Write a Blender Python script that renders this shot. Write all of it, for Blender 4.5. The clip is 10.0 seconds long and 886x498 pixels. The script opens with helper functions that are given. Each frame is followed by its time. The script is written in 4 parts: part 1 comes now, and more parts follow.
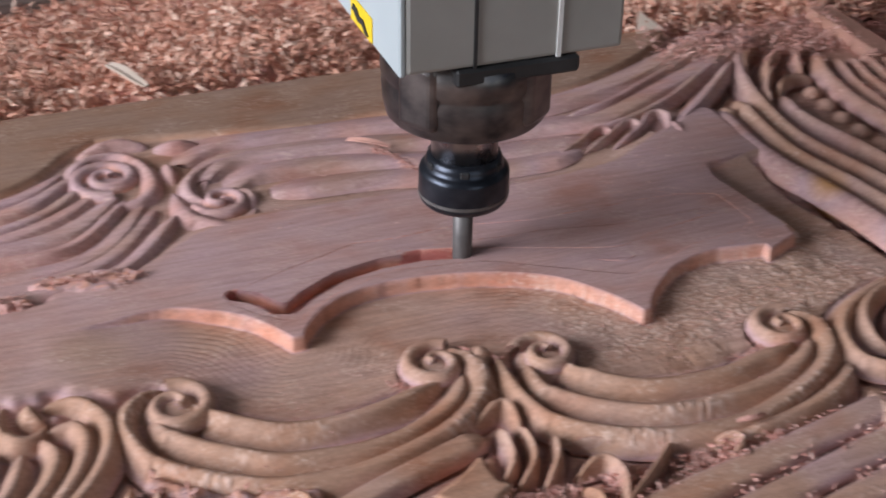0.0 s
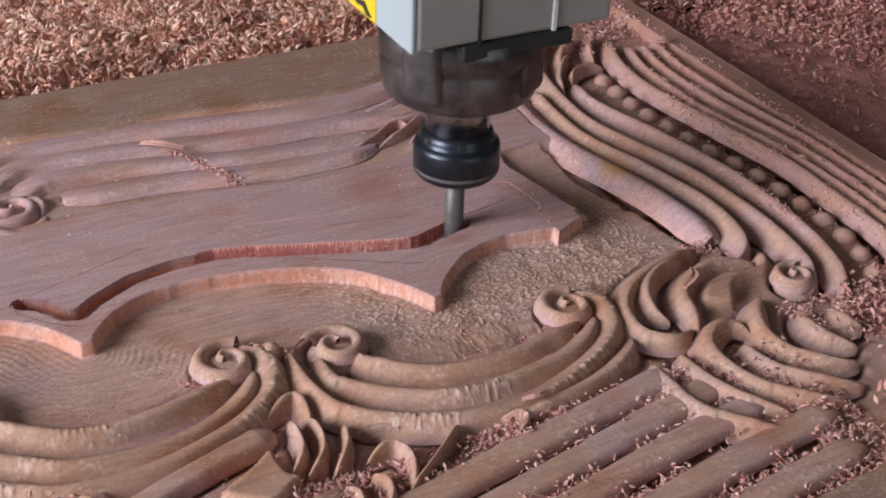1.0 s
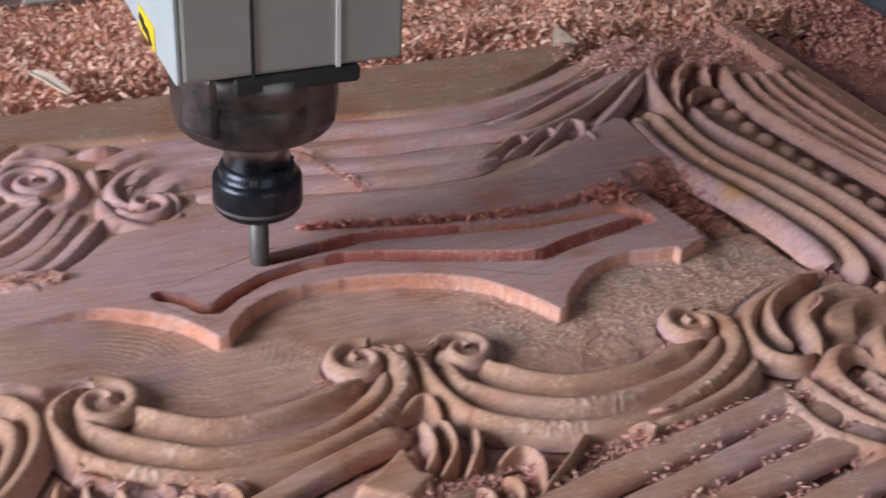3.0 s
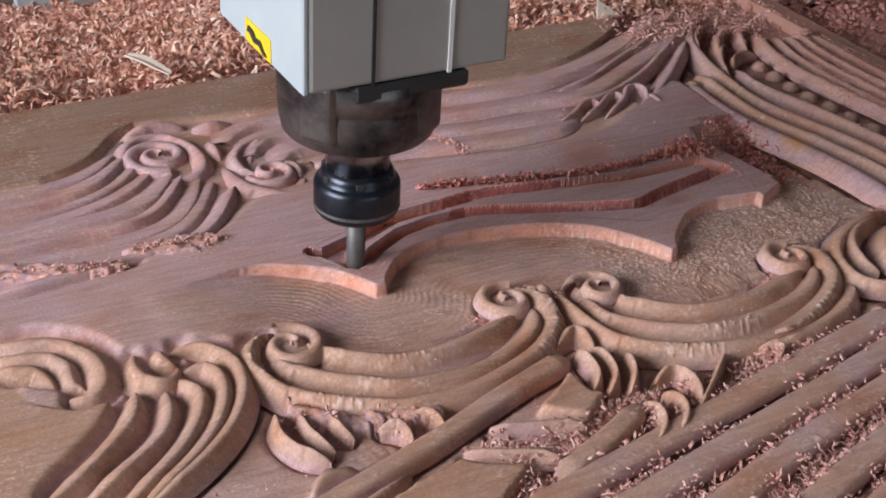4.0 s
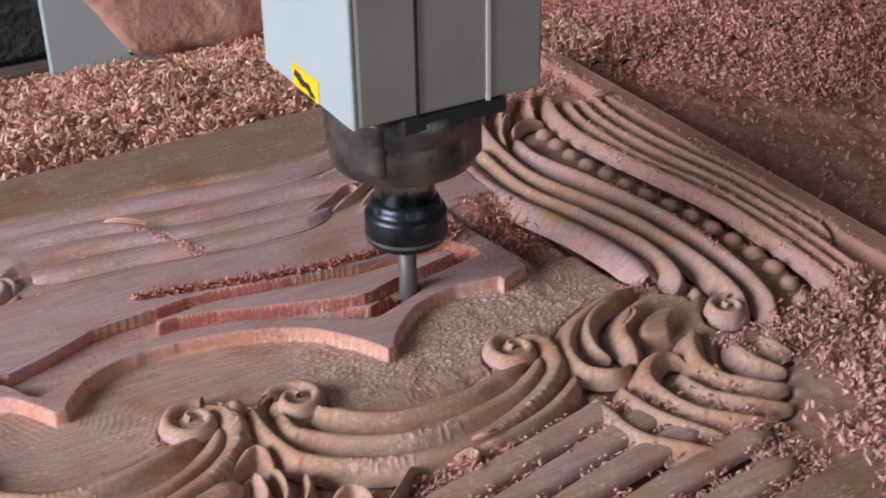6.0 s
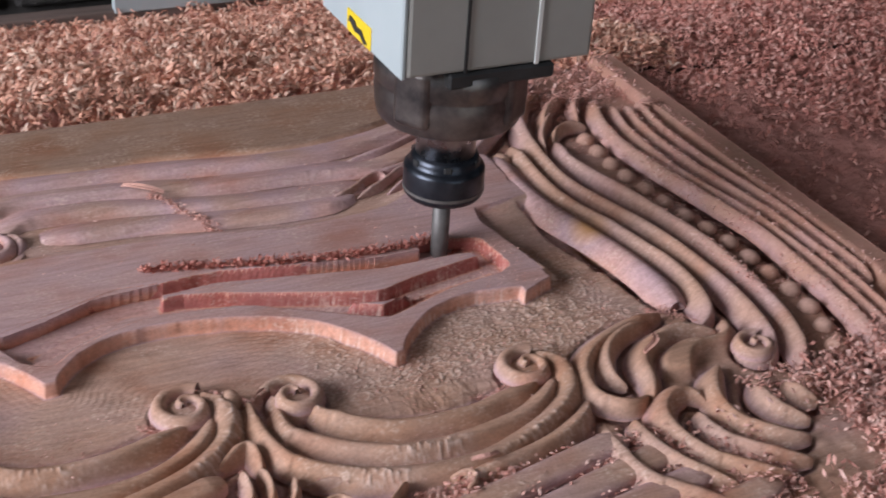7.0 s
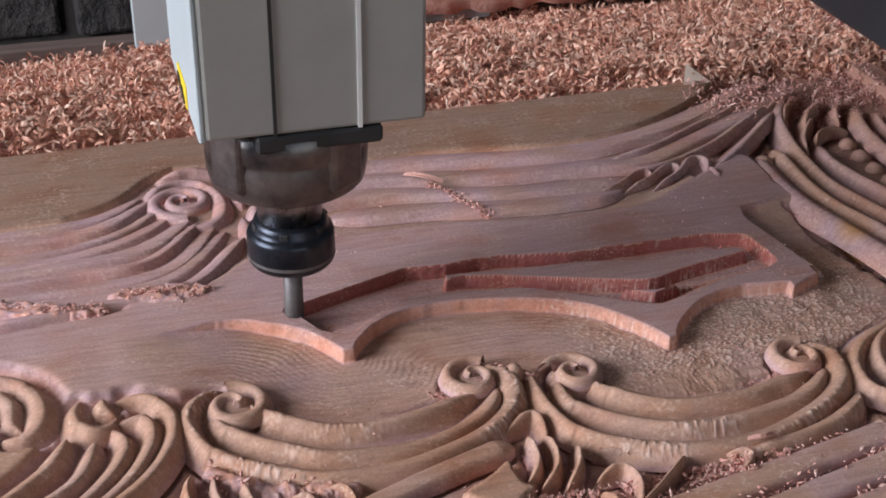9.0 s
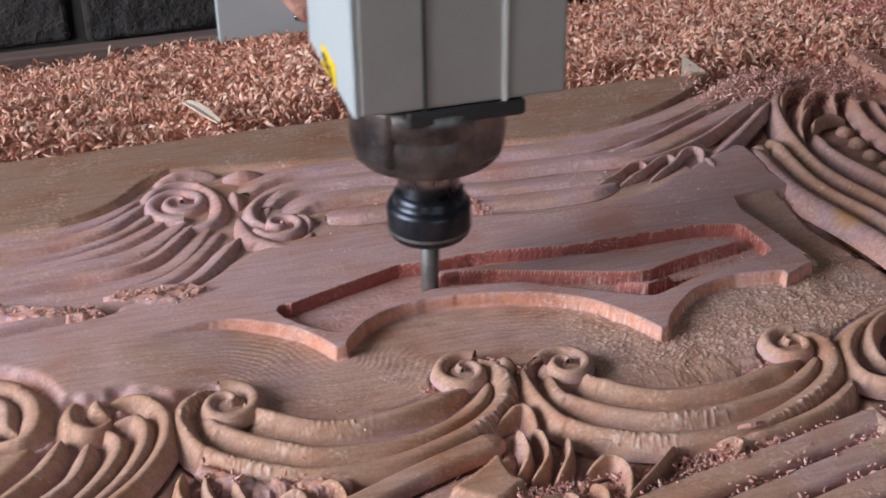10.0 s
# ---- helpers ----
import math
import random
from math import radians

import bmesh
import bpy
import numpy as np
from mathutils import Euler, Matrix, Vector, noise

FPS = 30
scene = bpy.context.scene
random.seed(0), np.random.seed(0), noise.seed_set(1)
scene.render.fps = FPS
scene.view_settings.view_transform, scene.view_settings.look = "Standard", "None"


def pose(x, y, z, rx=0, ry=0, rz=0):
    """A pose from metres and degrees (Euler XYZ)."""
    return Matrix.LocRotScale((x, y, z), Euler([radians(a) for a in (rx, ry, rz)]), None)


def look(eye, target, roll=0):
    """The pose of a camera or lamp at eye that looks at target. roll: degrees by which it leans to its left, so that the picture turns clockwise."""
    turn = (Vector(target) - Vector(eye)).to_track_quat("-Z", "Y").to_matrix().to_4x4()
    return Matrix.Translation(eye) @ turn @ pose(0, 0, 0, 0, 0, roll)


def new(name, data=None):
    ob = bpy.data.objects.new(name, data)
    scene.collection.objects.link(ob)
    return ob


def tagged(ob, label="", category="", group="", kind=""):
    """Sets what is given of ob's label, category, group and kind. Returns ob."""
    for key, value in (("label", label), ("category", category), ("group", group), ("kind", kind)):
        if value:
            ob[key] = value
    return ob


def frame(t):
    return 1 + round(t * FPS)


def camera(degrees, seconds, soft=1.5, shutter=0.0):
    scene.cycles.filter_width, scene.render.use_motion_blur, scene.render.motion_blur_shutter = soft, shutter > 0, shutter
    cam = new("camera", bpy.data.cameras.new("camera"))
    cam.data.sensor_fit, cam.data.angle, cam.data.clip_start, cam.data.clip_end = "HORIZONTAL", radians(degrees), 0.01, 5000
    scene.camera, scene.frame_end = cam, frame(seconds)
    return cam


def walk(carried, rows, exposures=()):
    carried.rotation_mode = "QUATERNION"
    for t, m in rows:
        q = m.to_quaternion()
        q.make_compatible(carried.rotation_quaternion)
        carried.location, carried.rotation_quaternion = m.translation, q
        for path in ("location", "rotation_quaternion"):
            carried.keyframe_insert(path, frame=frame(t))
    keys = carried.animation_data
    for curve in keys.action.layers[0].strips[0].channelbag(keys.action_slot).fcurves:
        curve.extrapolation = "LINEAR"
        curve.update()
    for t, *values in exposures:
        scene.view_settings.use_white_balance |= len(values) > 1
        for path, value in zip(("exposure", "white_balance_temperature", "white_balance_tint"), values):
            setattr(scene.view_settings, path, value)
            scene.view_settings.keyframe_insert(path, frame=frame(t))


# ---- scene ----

# ---- camera ----
cam = camera(36.0, 10.0, soft=1.8, shutter=0.4)
PATH = [
    (0, (-0.1526, -0.4132, 0.3275), (0.2047, 0.5369, -0.3125), 0.89),
    (0.5, (-0.1398, -0.4226, 0.3272), (0.3155, 0.4868, -0.3098), 2.82),
    (1, (-0.1301, -0.4308, 0.3274), (0.3451, 0.4700, -0.3072), 1.98),
    (1.5, (-0.1263, -0.4321, 0.3256), (0.3564, 0.4674, -0.3052), 1.92),
    (2, (-0.1290, -0.4302, 0.3284), (0.3570, 0.4705, -0.2981), 2.00),
    (2.5, (-0.1426, -0.4302, 0.3283), (0.3356, 0.4769, -0.2951), 2.97),
    (3, (-0.1613, -0.4298, 0.3294), (0.2667, 0.5024, -0.2933), 2.98),
    (3.2, (-0.1867, -0.4332, 0.3311), (0.2323, 0.5024, -0.2926), 2.79),
    (4.3, (-0.2957, -0.4431, 0.3437), (0.2355, 0.4339, -0.2798), 3.21),
    (4.5, (-0.2952, -0.4518, 0.3475), (0.2369, 0.4286, -0.2703), 2.97),
    (5, (-0.2421, -0.4574, 0.3507), (0.2694, 0.4441, -0.2540), 1.29),
    (5.5, (-0.1775, -0.4664, 0.3476), (0.3244, 0.4484, -0.2449), -0.94),
    (5.7, (-0.1561, -0.4699, 0.3454), (0.3465, 0.4457, -0.2455), -1.97),
    (6.8, (-0.1079, -0.4455, 0.3430), (0.3725, 0.4749, -0.2588), 3.61),
    (7, (-0.1108, -0.4430, 0.3417), (0.3556, 0.4791, -0.2684), 3.82),
    (7.5, (-0.1268, -0.4512, 0.3452), (0.2677, 0.5028, -0.2666), 1.55),
    (8, (-0.1448, -0.4674, 0.3447), (0.2087, 0.5041, -0.2647), 0.73),
    (8.5, (-0.1574, -0.4608, 0.3422), (0.1658, 0.5267, -0.2581), 1.07),
    (9, (-0.1556, -0.4640, 0.3432), (0.1470, 0.5296, -0.2579), 0.91),
    (9.5, (-0.1461, -0.4689, 0.3436), (0.1396, 0.5275, -0.2611), -0.16),
    (10, (-0.1418, -0.4709, 0.3439), (0.1401, 0.5276, -0.2590), -0.82),
]
walk(cam, [(t, look(eye, target, roll)) for t, eye, target, roll in PATH])

# ---- world and light ----
world = bpy.data.worlds.new("daylight")
scene.world = world
world.use_nodes = True
wn = world.node_tree.nodes
sky = wn.new("ShaderNodeTexSky")
sky.sky_type, sky.sun_disc = "NISHITA", False
sky.sun_elevation, sky.sun_rotation = radians(38), radians(-115)
world.node_tree.links.new(sky.outputs[0], wn["Background"].inputs[0])
wn["Background"].inputs[1].default_value = 0.10


def area_lamp(name, eye, target, w, h, watts, colour):
    data = bpy.data.lights.new(name, "AREA")
    data.shape, data.size, data.size_y, data.energy, data.color = "RECTANGLE", w, h, watts, colour
    ob = new(name, data)
    ob.matrix_world = look(eye, target)
    return ob


# daylight through the wide opening in the side wall, and a fill lamp added behind the camera
area_lamp("window_light", (-2.38, -0.12, 0.95), (0, 0.0, 0.1), 1.5, 1.3, 108, (0.877, 0.911, 1.0))
area_lamp("front_fill", (0.5, -2.9, 0.7), (0.2, 0, 0.2), 1.7, 1.9, 7.5, (0.94, 0.97, 1.0))
scene.view_settings.exposure = 0.0


# ---- materials ----
def nodes_of(name):
    mat = bpy.data.materials.new(name)
    mat.use_nodes = True
    return mat, mat.node_tree.nodes, mat.node_tree.links, mat.node_tree.nodes["Principled BSDF"]


def position(ns, ls, scale):
    geo, vm = ns.new("ShaderNodeNewGeometry"), ns.new("ShaderNodeVectorMath")
    vm.operation, vm.inputs[1].default_value = "MULTIPLY", scale
    ls.new(geo.outputs["Position"], vm.inputs[0])
    return vm.outputs[0]


def noise_tex(ns, ls, vec, scale, detail=4.0, rough=0.6):
    n = ns.new("ShaderNodeTexNoise")
    n.inputs["Scale"].default_value, n.inputs["Detail"].default_value, n.inputs["Roughness"].default_value = scale, detail, rough
    ls.new(vec, n.inputs["Vector"])
    return n.outputs["Fac"]


def ramp(ns, ls, fac, stops):
    r = ns.new("ShaderNodeValToRGB")
    while len(r.color_ramp.elements) < len(stops):
        r.color_ramp.elements.new(0.5)
    for e, (p, c) in zip(r.color_ramp.elements, stops):
        e.position, e.color = p, (*c, 1)
    ls.new(fac, r.inputs[0])
    return r.outputs[0]


def mixed(ns, ls, fac, a, b, mode="MIX"):
    m = ns.new("ShaderNodeMix")
    m.data_type, m.blend_type = "RGBA", mode
    for sock, v in ((m.inputs[0], fac), (m.inputs[6], a), (m.inputs[7], b)):
        if isinstance(v, (int, float)):
            sock.default_value = v
        elif isinstance(v, tuple):
            sock.default_value = (*v, 1)
        else:
            ls.new(v, sock)
    return m.outputs[2]


def bump(ns, ls, bsdf, height, dist, strength=1.0):
    b = ns.new("ShaderNodeBump")
    b.inputs["Distance"].default_value, b.inputs["Strength"].default_value = dist, strength
    ls.new(height, b.inputs["Height"])
    if bsdf.inputs["Normal"].is_linked:
        ls.new(bsdf.inputs["Normal"].links[0].from_socket, b.inputs["Normal"])
    ls.new(b.outputs[0], bsdf.inputs["Normal"])


def wood_material(name):
    """Carved hardwood: brown planed face (tone 0), pink sanded dust (0.5), raw salmon cut with painted bounce glow
    (0.85), dark red cut with painted shade (1), with grain along x.
    """
    mat, ns, ls, bsdf = nodes_of(name)
    at = ns.new("ShaderNodeAttribute")
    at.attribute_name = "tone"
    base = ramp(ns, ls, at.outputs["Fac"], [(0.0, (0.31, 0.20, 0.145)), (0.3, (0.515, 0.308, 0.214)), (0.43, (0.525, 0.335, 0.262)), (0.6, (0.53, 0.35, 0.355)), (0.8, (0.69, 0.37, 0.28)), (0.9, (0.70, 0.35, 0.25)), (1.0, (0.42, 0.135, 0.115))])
    grain = noise_tex(ns, ls, position(ns, ls, (7.0, 95.0, 60.0)), 4.0, 5.0, 0.65)
    col = mixed(ns, ls, 1.0, base, ramp(ns, ls, grain, [(0.25, (0.76, 0.72, 0.70)), (0.55, (1.0, 1.0, 1.0)), (0.8, (1.16, 1.1, 1.06))]), "MULTIPLY")
    blotch = noise_tex(ns, ls, position(ns, ls, (1.0, 1.6, 1.0)), 22.0, 3.0, 0.5)
    col = mixed(ns, ls, 1.0, col, ramp(ns, ls, blotch, [(0.28, (0.88, 0.68, 0.58)), (0.45, (1.0, 0.95, 0.92)), (0.58, (1.0, 1.0, 1.02)), (0.75, (1.06, 1.06, 1.14))]), "MULTIPLY")
    speck = noise_tex(ns, ls, position(ns, ls, (1.0, 1.0, 1.0)), 900.0, 2.0, 0.5)
    col = mixed(ns, ls, 1.0, col, ramp(ns, ls, speck, [(0.3, (0.86, 0.84, 0.84)), (0.6, (1.04, 1.03, 1.03))]), "MULTIPLY")
    # pale torn fibres in patches, and darker pores
    patch = noise_tex(ns, ls, position(ns, ls, (1, 1, 1)), 38.0, 3.0, 0.6)
    fibre = noise_tex(ns, ls, position(ns, ls, (0.7, 1.3, 1.0)), 620.0, 3.0, 0.6)
    both = ns.new("ShaderNodeMath")
    both.operation = "MULTIPLY"
    ls.new(ramp(ns, ls, patch, [(0.46, (0.12, 0.12, 0.12)), (0.66, (1, 1, 1))]), both.inputs[0])
    ls.new(ramp(ns, ls, fibre, [(0.52, (0, 0, 0)), (0.70, (0.75, 0.75, 0.75))]), both.inputs[1])
    col = mixed(ns, ls, both.outputs[0], col, (0.80, 0.60, 0.50))
    # red dust settled thickly towards the panel's end
    drift = noise_tex(ns, ls, position(ns, ls, (1, 1, 1)), 26.0, 5.0, 0.6)
    split, reach, coat = ns.new("ShaderNodeSeparateXYZ"), ns.new("ShaderNodeMapRange"), ns.new("ShaderNodeMath")
    ls.new(position(ns, ls, (1.0, 0.25, 0.0)), split.inputs[0])
    ls.new(split.outputs[0], reach.inputs["Value"])
    reach.inputs["From Min"].default_value, reach.inputs["From Max"].default_value = 0.23, 0.37
    coat.operation = "MULTIPLY"
    ls.new(reach.outputs[0], coat.inputs[0])
    ls.new(ramp(ns, ls, drift, [(0.3, (0.25, 0.25, 0.25)), (0.65, (0.9, 0.9, 0.9))]), coat.inputs[1])
    col = mixed(ns, ls, coat.outputs[0], col, (0.50, 0.245, 0.195))
    # one ochre resin stain on the cove
    gap = ns.new("ShaderNodeVectorMath")
    gap.operation, gap.inputs[1].default_value = "DISTANCE", (0.232, 0.055, 0.0)
    ls.new(position(ns, ls, (1.0, 0.8, 0.0)), gap.inputs[0])
    col = mixed(ns, ls, ramp(ns, ls, gap.outputs["Value"], [(0.004, (0.75, 0.75, 0.75)), (0.011, (0, 0, 0))]), col, (0.62, 0.30, 0.09))
    tn = ns.new("ShaderNodeAttribute")
    tn.attribute_name = "torn"
    col = mixed(ns, ls, tn.outputs["Fac"], col, (0.84, 0.64, 0.55))
    ls.new(col, bsdf.inputs["Base Color"])
    bump(ns, ls, bsdf, fibre, 0.0004, 0.35)
    bsdf.inputs["Roughness"].default_value = 0.66
    bsdf.inputs["Specular IOR Level"].default_value = 0.2
    bump(ns, ls, bsdf, grain, 0.0004, 0.3)
    bump(ns, ls, bsdf, speck, 0.0003, 0.35)
    return mat


def shaving_material(name, dark, mid, light):
    mat, ns, ls, bsdf = nodes_of(name)
    geo = ns.new("ShaderNodeNewGeometry")
    n = noise_tex(ns, ls, position(ns, ls, (1, 1, 1)), 30.0, 3.0)
    col = ramp(ns, ls, geo.outputs["Random Per Island"], [(0.0, dark), (0.5, mid), (1.0, light)])
    col = mixed(ns, ls, 1.0, col, ramp(ns, ls, n, [(0.3, (0.8, 0.76, 0.75)), (0.7, (1.1, 1.08, 1.05))]), "MULTIPLY")
    ls.new(col, bsdf.inputs["Base Color"])
    bsdf.inputs["Roughness"].default_value = 0.65
    return mat


def mottled(name, a, b, scale, rough=0.6, metal=0.0, relief=0.0, scratch=None):
    mat, ns, ls, bsdf = nodes_of(name)
    n = noise_tex(ns, ls, position(ns, ls, scratch or (1, 1, 1)), scale, 6.0, 0.65)
    ls.new(ramp(ns, ls, n, [(0.3, a), (0.7, b)]), bsdf.inputs["Base Color"])
    r = ns.new("ShaderNodeMapRange")
    r.inputs["To Min"].default_value, r.inputs["To Max"].default_value = max(0.05, rough - 0.12), min(1, rough + 0.12)
    ls.new(n, r.inputs["Value"])
    ls.new(r.outputs[0], bsdf.inputs["Roughness"])
    bsdf.inputs["Metallic"].default_value = metal
    if relief:
        bump(ns, ls, bsdf, n, relief)
    return mat


WOOD = wood_material("carved_wood")
CURL = shaving_material("wood_shavings", (0.50, 0.22, 0.155), (0.80, 0.43, 0.31), (0.92, 0.68, 0.55))
CURL_DARK = shaving_material("fine_red_shavings", (0.50, 0.19, 0.155), (0.70, 0.33, 0.275), (0.84, 0.52, 0.45))
CRUMB = shaving_material("wood_crumbs", (0.50, 0.22, 0.18), (0.66, 0.355, 0.30), (0.80, 0.54, 0.48))
DUST = mottled("red_sawdust", (0.48, 0.195, 0.16), (0.70, 0.34, 0.285), 160.0, 0.95, 0, 0.004)
BED = mottled("dusty_machine_bed", (0.10, 0.045, 0.04), (0.20, 0.10, 0.09), 14.0, 0.8, 0, 0.001)
CAKED = mottled("caked_salmon_dust", (0.50, 0.24, 0.18), (0.72, 0.42, 0.34), 60.0, 0.95, 0, 0.004)
REDCHIP = shaving_material("red_chips", (0.42, 0.13, 0.10), (0.56, 0.20, 0.16), (0.70, 0.34, 0.28))
OFFCUT = mottled("pale_fresh_offcut", (0.66, 0.52, 0.42), (0.78, 0.64, 0.54), 30.0, 0.7, 0, 0.0005)
PAINT = mottled("grey_painted_aluminium", (0.30, 0.295, 0.275), (0.36, 0.355, 0.335), 18.0, 0.42)
WHITE = mottled("lit_groove_white", (0.72, 0.73, 0.72), (0.80, 0.80, 0.79), 30.0, 0.4)
PALE = mottled("pale_blue_painted_steel", (0.40, 0.455, 0.475), (0.46, 0.515, 0.53), 14.0, 0.5)
STEEL = mottled("worn_dark_steel", (0.025, 0.028, 0.038), (0.25, 0.23, 0.22), 40.0, 0.32, 0.85, 0.0002)
NUTM = mottled("black_oxide_steel", (0.020, 0.024, 0.034), (0.058, 0.063, 0.078), 70.0, 0.32, 0.75)
NECKM = mottled("bright_turned_steel", (0.20, 0.20, 0.215), (0.44, 0.43, 0.43), 80.0, 0.28, 1.0)
CARB = mottled("grey_carbide", (0.10, 0.092, 0.09), (0.19, 0.175, 0.17), 120.0, 0.55, 0.5)
BLACK = mottled("black_rubber", (0.012, 0.012, 0.013), (0.03, 0.03, 0.032), 50.0, 0.6)
YELLOW = mottled("yellow_vinyl", (0.80, 0.55, 0.02), (0.86, 0.62, 0.04), 40.0, 0.45)
BRICKM = mottled("soot_dark_brick", (0.012, 0.011, 0.012), (0.075, 0.062, 0.058), 34.0, 0.8, 0, 0.014)
MORTAR = mottled("grimy_mortar", (0.03, 0.026, 0.024), (0.06, 0.052, 0.048), 40.0, 0.95, 0, 0.003)
PLANKM = mottled("dark_oiled_plank", (0.09, 0.065, 0.056), (0.20, 0.14, 0.12), 10.0, 0.7, 0, 0.0006, (1, 12, 12))
PLASTER = mottled("workshop_plaster", (0.17, 0.16, 0.15), (0.25, 0.235, 0.22), 3.0, 0.9, 0, 0.002)
CONCRETE = mottled("workshop_concrete", (0.16, 0.15, 0.14), (0.25, 0.23, 0.21), 4.0, 0.85, 0, 0.002)
DARKBOX = mottled("dark_blue_grey_plastic", (0.03, 0.036, 0.046), (0.05, 0.06, 0.072), 9.0, 0.35)

MM = 0.001


# ---- building helpers ----
def link_mesh(name, verts, faces, mat, parent=None, label="", smooth=False, tone=None):
    me = bpy.data.meshes.new(name)
    me.from_pydata([tuple(v) for v in verts], [], [tuple(f) for f in faces])
    me.materials.append(mat)
    if smooth:
        me.polygons.foreach_set("use_smooth", [True] * len(me.polygons))
    if tone is not None:
        at = me.attributes.new("tone", "FLOAT", "POINT")
        at.data.foreach_set("value", np.broadcast_to(np.asarray(tone, dtype=np.float32), (len(me.vertices),)).copy())
    me.update()
    ob = new(name, me)
    if parent is not None:
        ob.parent = parent
    if label:
        tagged(ob, label)
    return ob


def part(name, bm, mat, parent=None, label="", smooth=False):
    me = bpy.data.meshes.new(name)
    bm.to_mesh(me)
    bm.free()
    me.materials.append(mat)
    if smooth:
        me.polygons.foreach_set("use_smooth", [True] * len(me.polygons))
    ob = new(name, me)
    if parent is not None:
        ob.parent = parent
    if label:
        tagged(ob, label)
    return ob


def box_bm(x0, x1, y0, y1, z0, z1, bevel=0.0, seg=2):
    bm = bmesh.new()
    bmesh.ops.create_cube(bm, size=1.0, matrix=Matrix.Translation(((x0 + x1) / 2, (y0 + y1) / 2, (z0 + z1) / 2)) @ Matrix.Diagonal((x1 - x0, y1 - y0, z1 - z0, 1)))
    if bevel:
        bmesh.ops.bevel(bm, geom=bm.edges[:], offset=bevel, segments=seg, affect="EDGES", profile=0.5)
    return bm


def turned_bm(profile, seg=64):
    """A solid turned about z from (radius, height) pairs, in mm."""
    bm = bmesh.new()
    rings = []
    for r, z in profile:
        rings.append([bm.verts.new((r * MM * math.cos(a), r * MM * math.sin(a), z * MM)) for a in (math.tau * i / seg for i in range(seg))])
    for a, b in zip(rings, rings[1:]):
        for i in range(seg):
            bm.faces.new((a[i], a[(i + 1) % seg], b[(i + 1) % seg], b[i]))
    bm.faces.new(rings[0][::-1])
    bm.faces.new(rings[-1])
    return bm


def smooth_line(pts, step):
    """A Catmull-Rom line through pts, resampled evenly."""
    p = np.array(pts, float)
    q = np.vstack([2 * p[0] - p[1], p, 2 * p[-1] - p[-2]])
    out = []
    u = np.linspace(0, 1, 24, endpoint=False)[:, None]
    for i in range(1, len(q) - 2):
        a, b, c, d = q[i - 1], q[i], q[i + 1], q[i + 2]
        out.append(0.5 * (2 * b + (c - a) * u + (2 * a - 5 * b + 4 * c - d) * u ** 2 + (3 * b - a - 3 * c + d) * u ** 3))
    out = np.vstack(out + [p[-1:]])
    s = np.r_[0, np.cumsum(np.linalg.norm(np.diff(out, axis=0), axis=1))]
    n = max(4, int(s[-1] / step))
    t = np.linspace(0, s[-1], n)
    return np.stack([np.interp(t, s, out[:, k]) for k in range(out.shape[1])], 1), t


def points(text):
    return [tuple(float(v) for v in w.split(",")) for w in text.split()]


def value_noise(x, y, scale, seed):
    """Smooth lattice noise in -1..1, arrays in mm."""
    g = np.random.default_rng(seed).uniform(-1, 1, (256, 256))
    u, v = np.asarray(x) / scale + 1000.0, np.asarray(y) / scale + 1000.0
    i, j = np.floor(u).astype(int), np.floor(v).astype(int)
    fu, fv = u - i, v - j
    fu, fv = fu * fu * (3 - 2 * fu), fv * fv * (3 - 2 * fv)
    a, b, c, d = g[i % 256, j % 256], g[(i + 1) % 256, j % 256], g[i % 256, (j + 1) % 256], g[(i + 1) % 256, (j + 1) % 256]
    return (a * (1 - fu) + b * fu) * (1 - fv) + (c * (1 - fu) + d * fu) * fv


def line_distance(x, y, line):
    """Distance in mm from each point to an open line."""
    best = np.full(x.shape, 1e9)
    for (ax, ay), (bx, by) in zip(line[:-1], line[1:]):
        dx, dy = bx - ax, by - ay
        k = np.clip(((x - ax) * dx + (y - ay) * dy) / max(dx * dx + dy * dy, 1e-9), 0, 1)
        best = np.minimum(best, np.hypot(x - ax - k * dx, y - ay - k * dy))
    return best


def inside(x, y, poly):
    hit = np.zeros(x.shape, bool)
    for (ax, ay), (bx, by) in zip(poly, poly[1:] + poly[:1]):
        if ay != by:
            hit ^= ((ay > y) != (by > y)) & (x < (bx - ax) * (y - ay) / (by - ay) + ax)
    return hit


def signed(x, y, poly):
    """Distance to a closed outline, negative inside."""
    d = line_distance(x, y, poly + poly[:1])
    return np.where(inside(x, y, poly), -d, d)


def step_down(v, a, b):
    k = np.clip((v - a) / (b - a), 0, 1)
    return k * k * (3 - 2 * k)


# ---- the way of the cutter, in seconds and mm ----
BEFORE = points("-66,67 -59,63 -52,52 -46,50 -38,57 -20,67 0,71 20,71 37,67")
TIP = [(0, 37, 66.7), (0.5, 92, 47.8), (0.75, 108, 44), (1, 129, 50.5), (1.5, 171, 58.3), (1.7, 164, 72), (2, 117, 72), (2.5, 37, 86), (3, -18, 80.5), (3.2, -41, 70),
       (3.5, -60, 64), (3.9, -53, 50), (4.3, -38, 54.6), (4.5, -10, 70.5), (5, 46.5, 63.2), (5.5, 97, 34.5), (5.7, 104, 32), (6.1, 138, 45), (6.45, 171, 50), (6.8, 168, 74), (7, 151, 79),
       (7.5, 64, 79), (8, -6, 85.6), (8.5, -53, 70), (9, -66, 65), (9.25, -57, 54), (9.5, -46.6, 45), (9.6, -41.5, 49.8), (9.7, -35, 54.8), (9.8, -25, 60), (9.9, -11, 65.2), (10, 4, 68.5)]
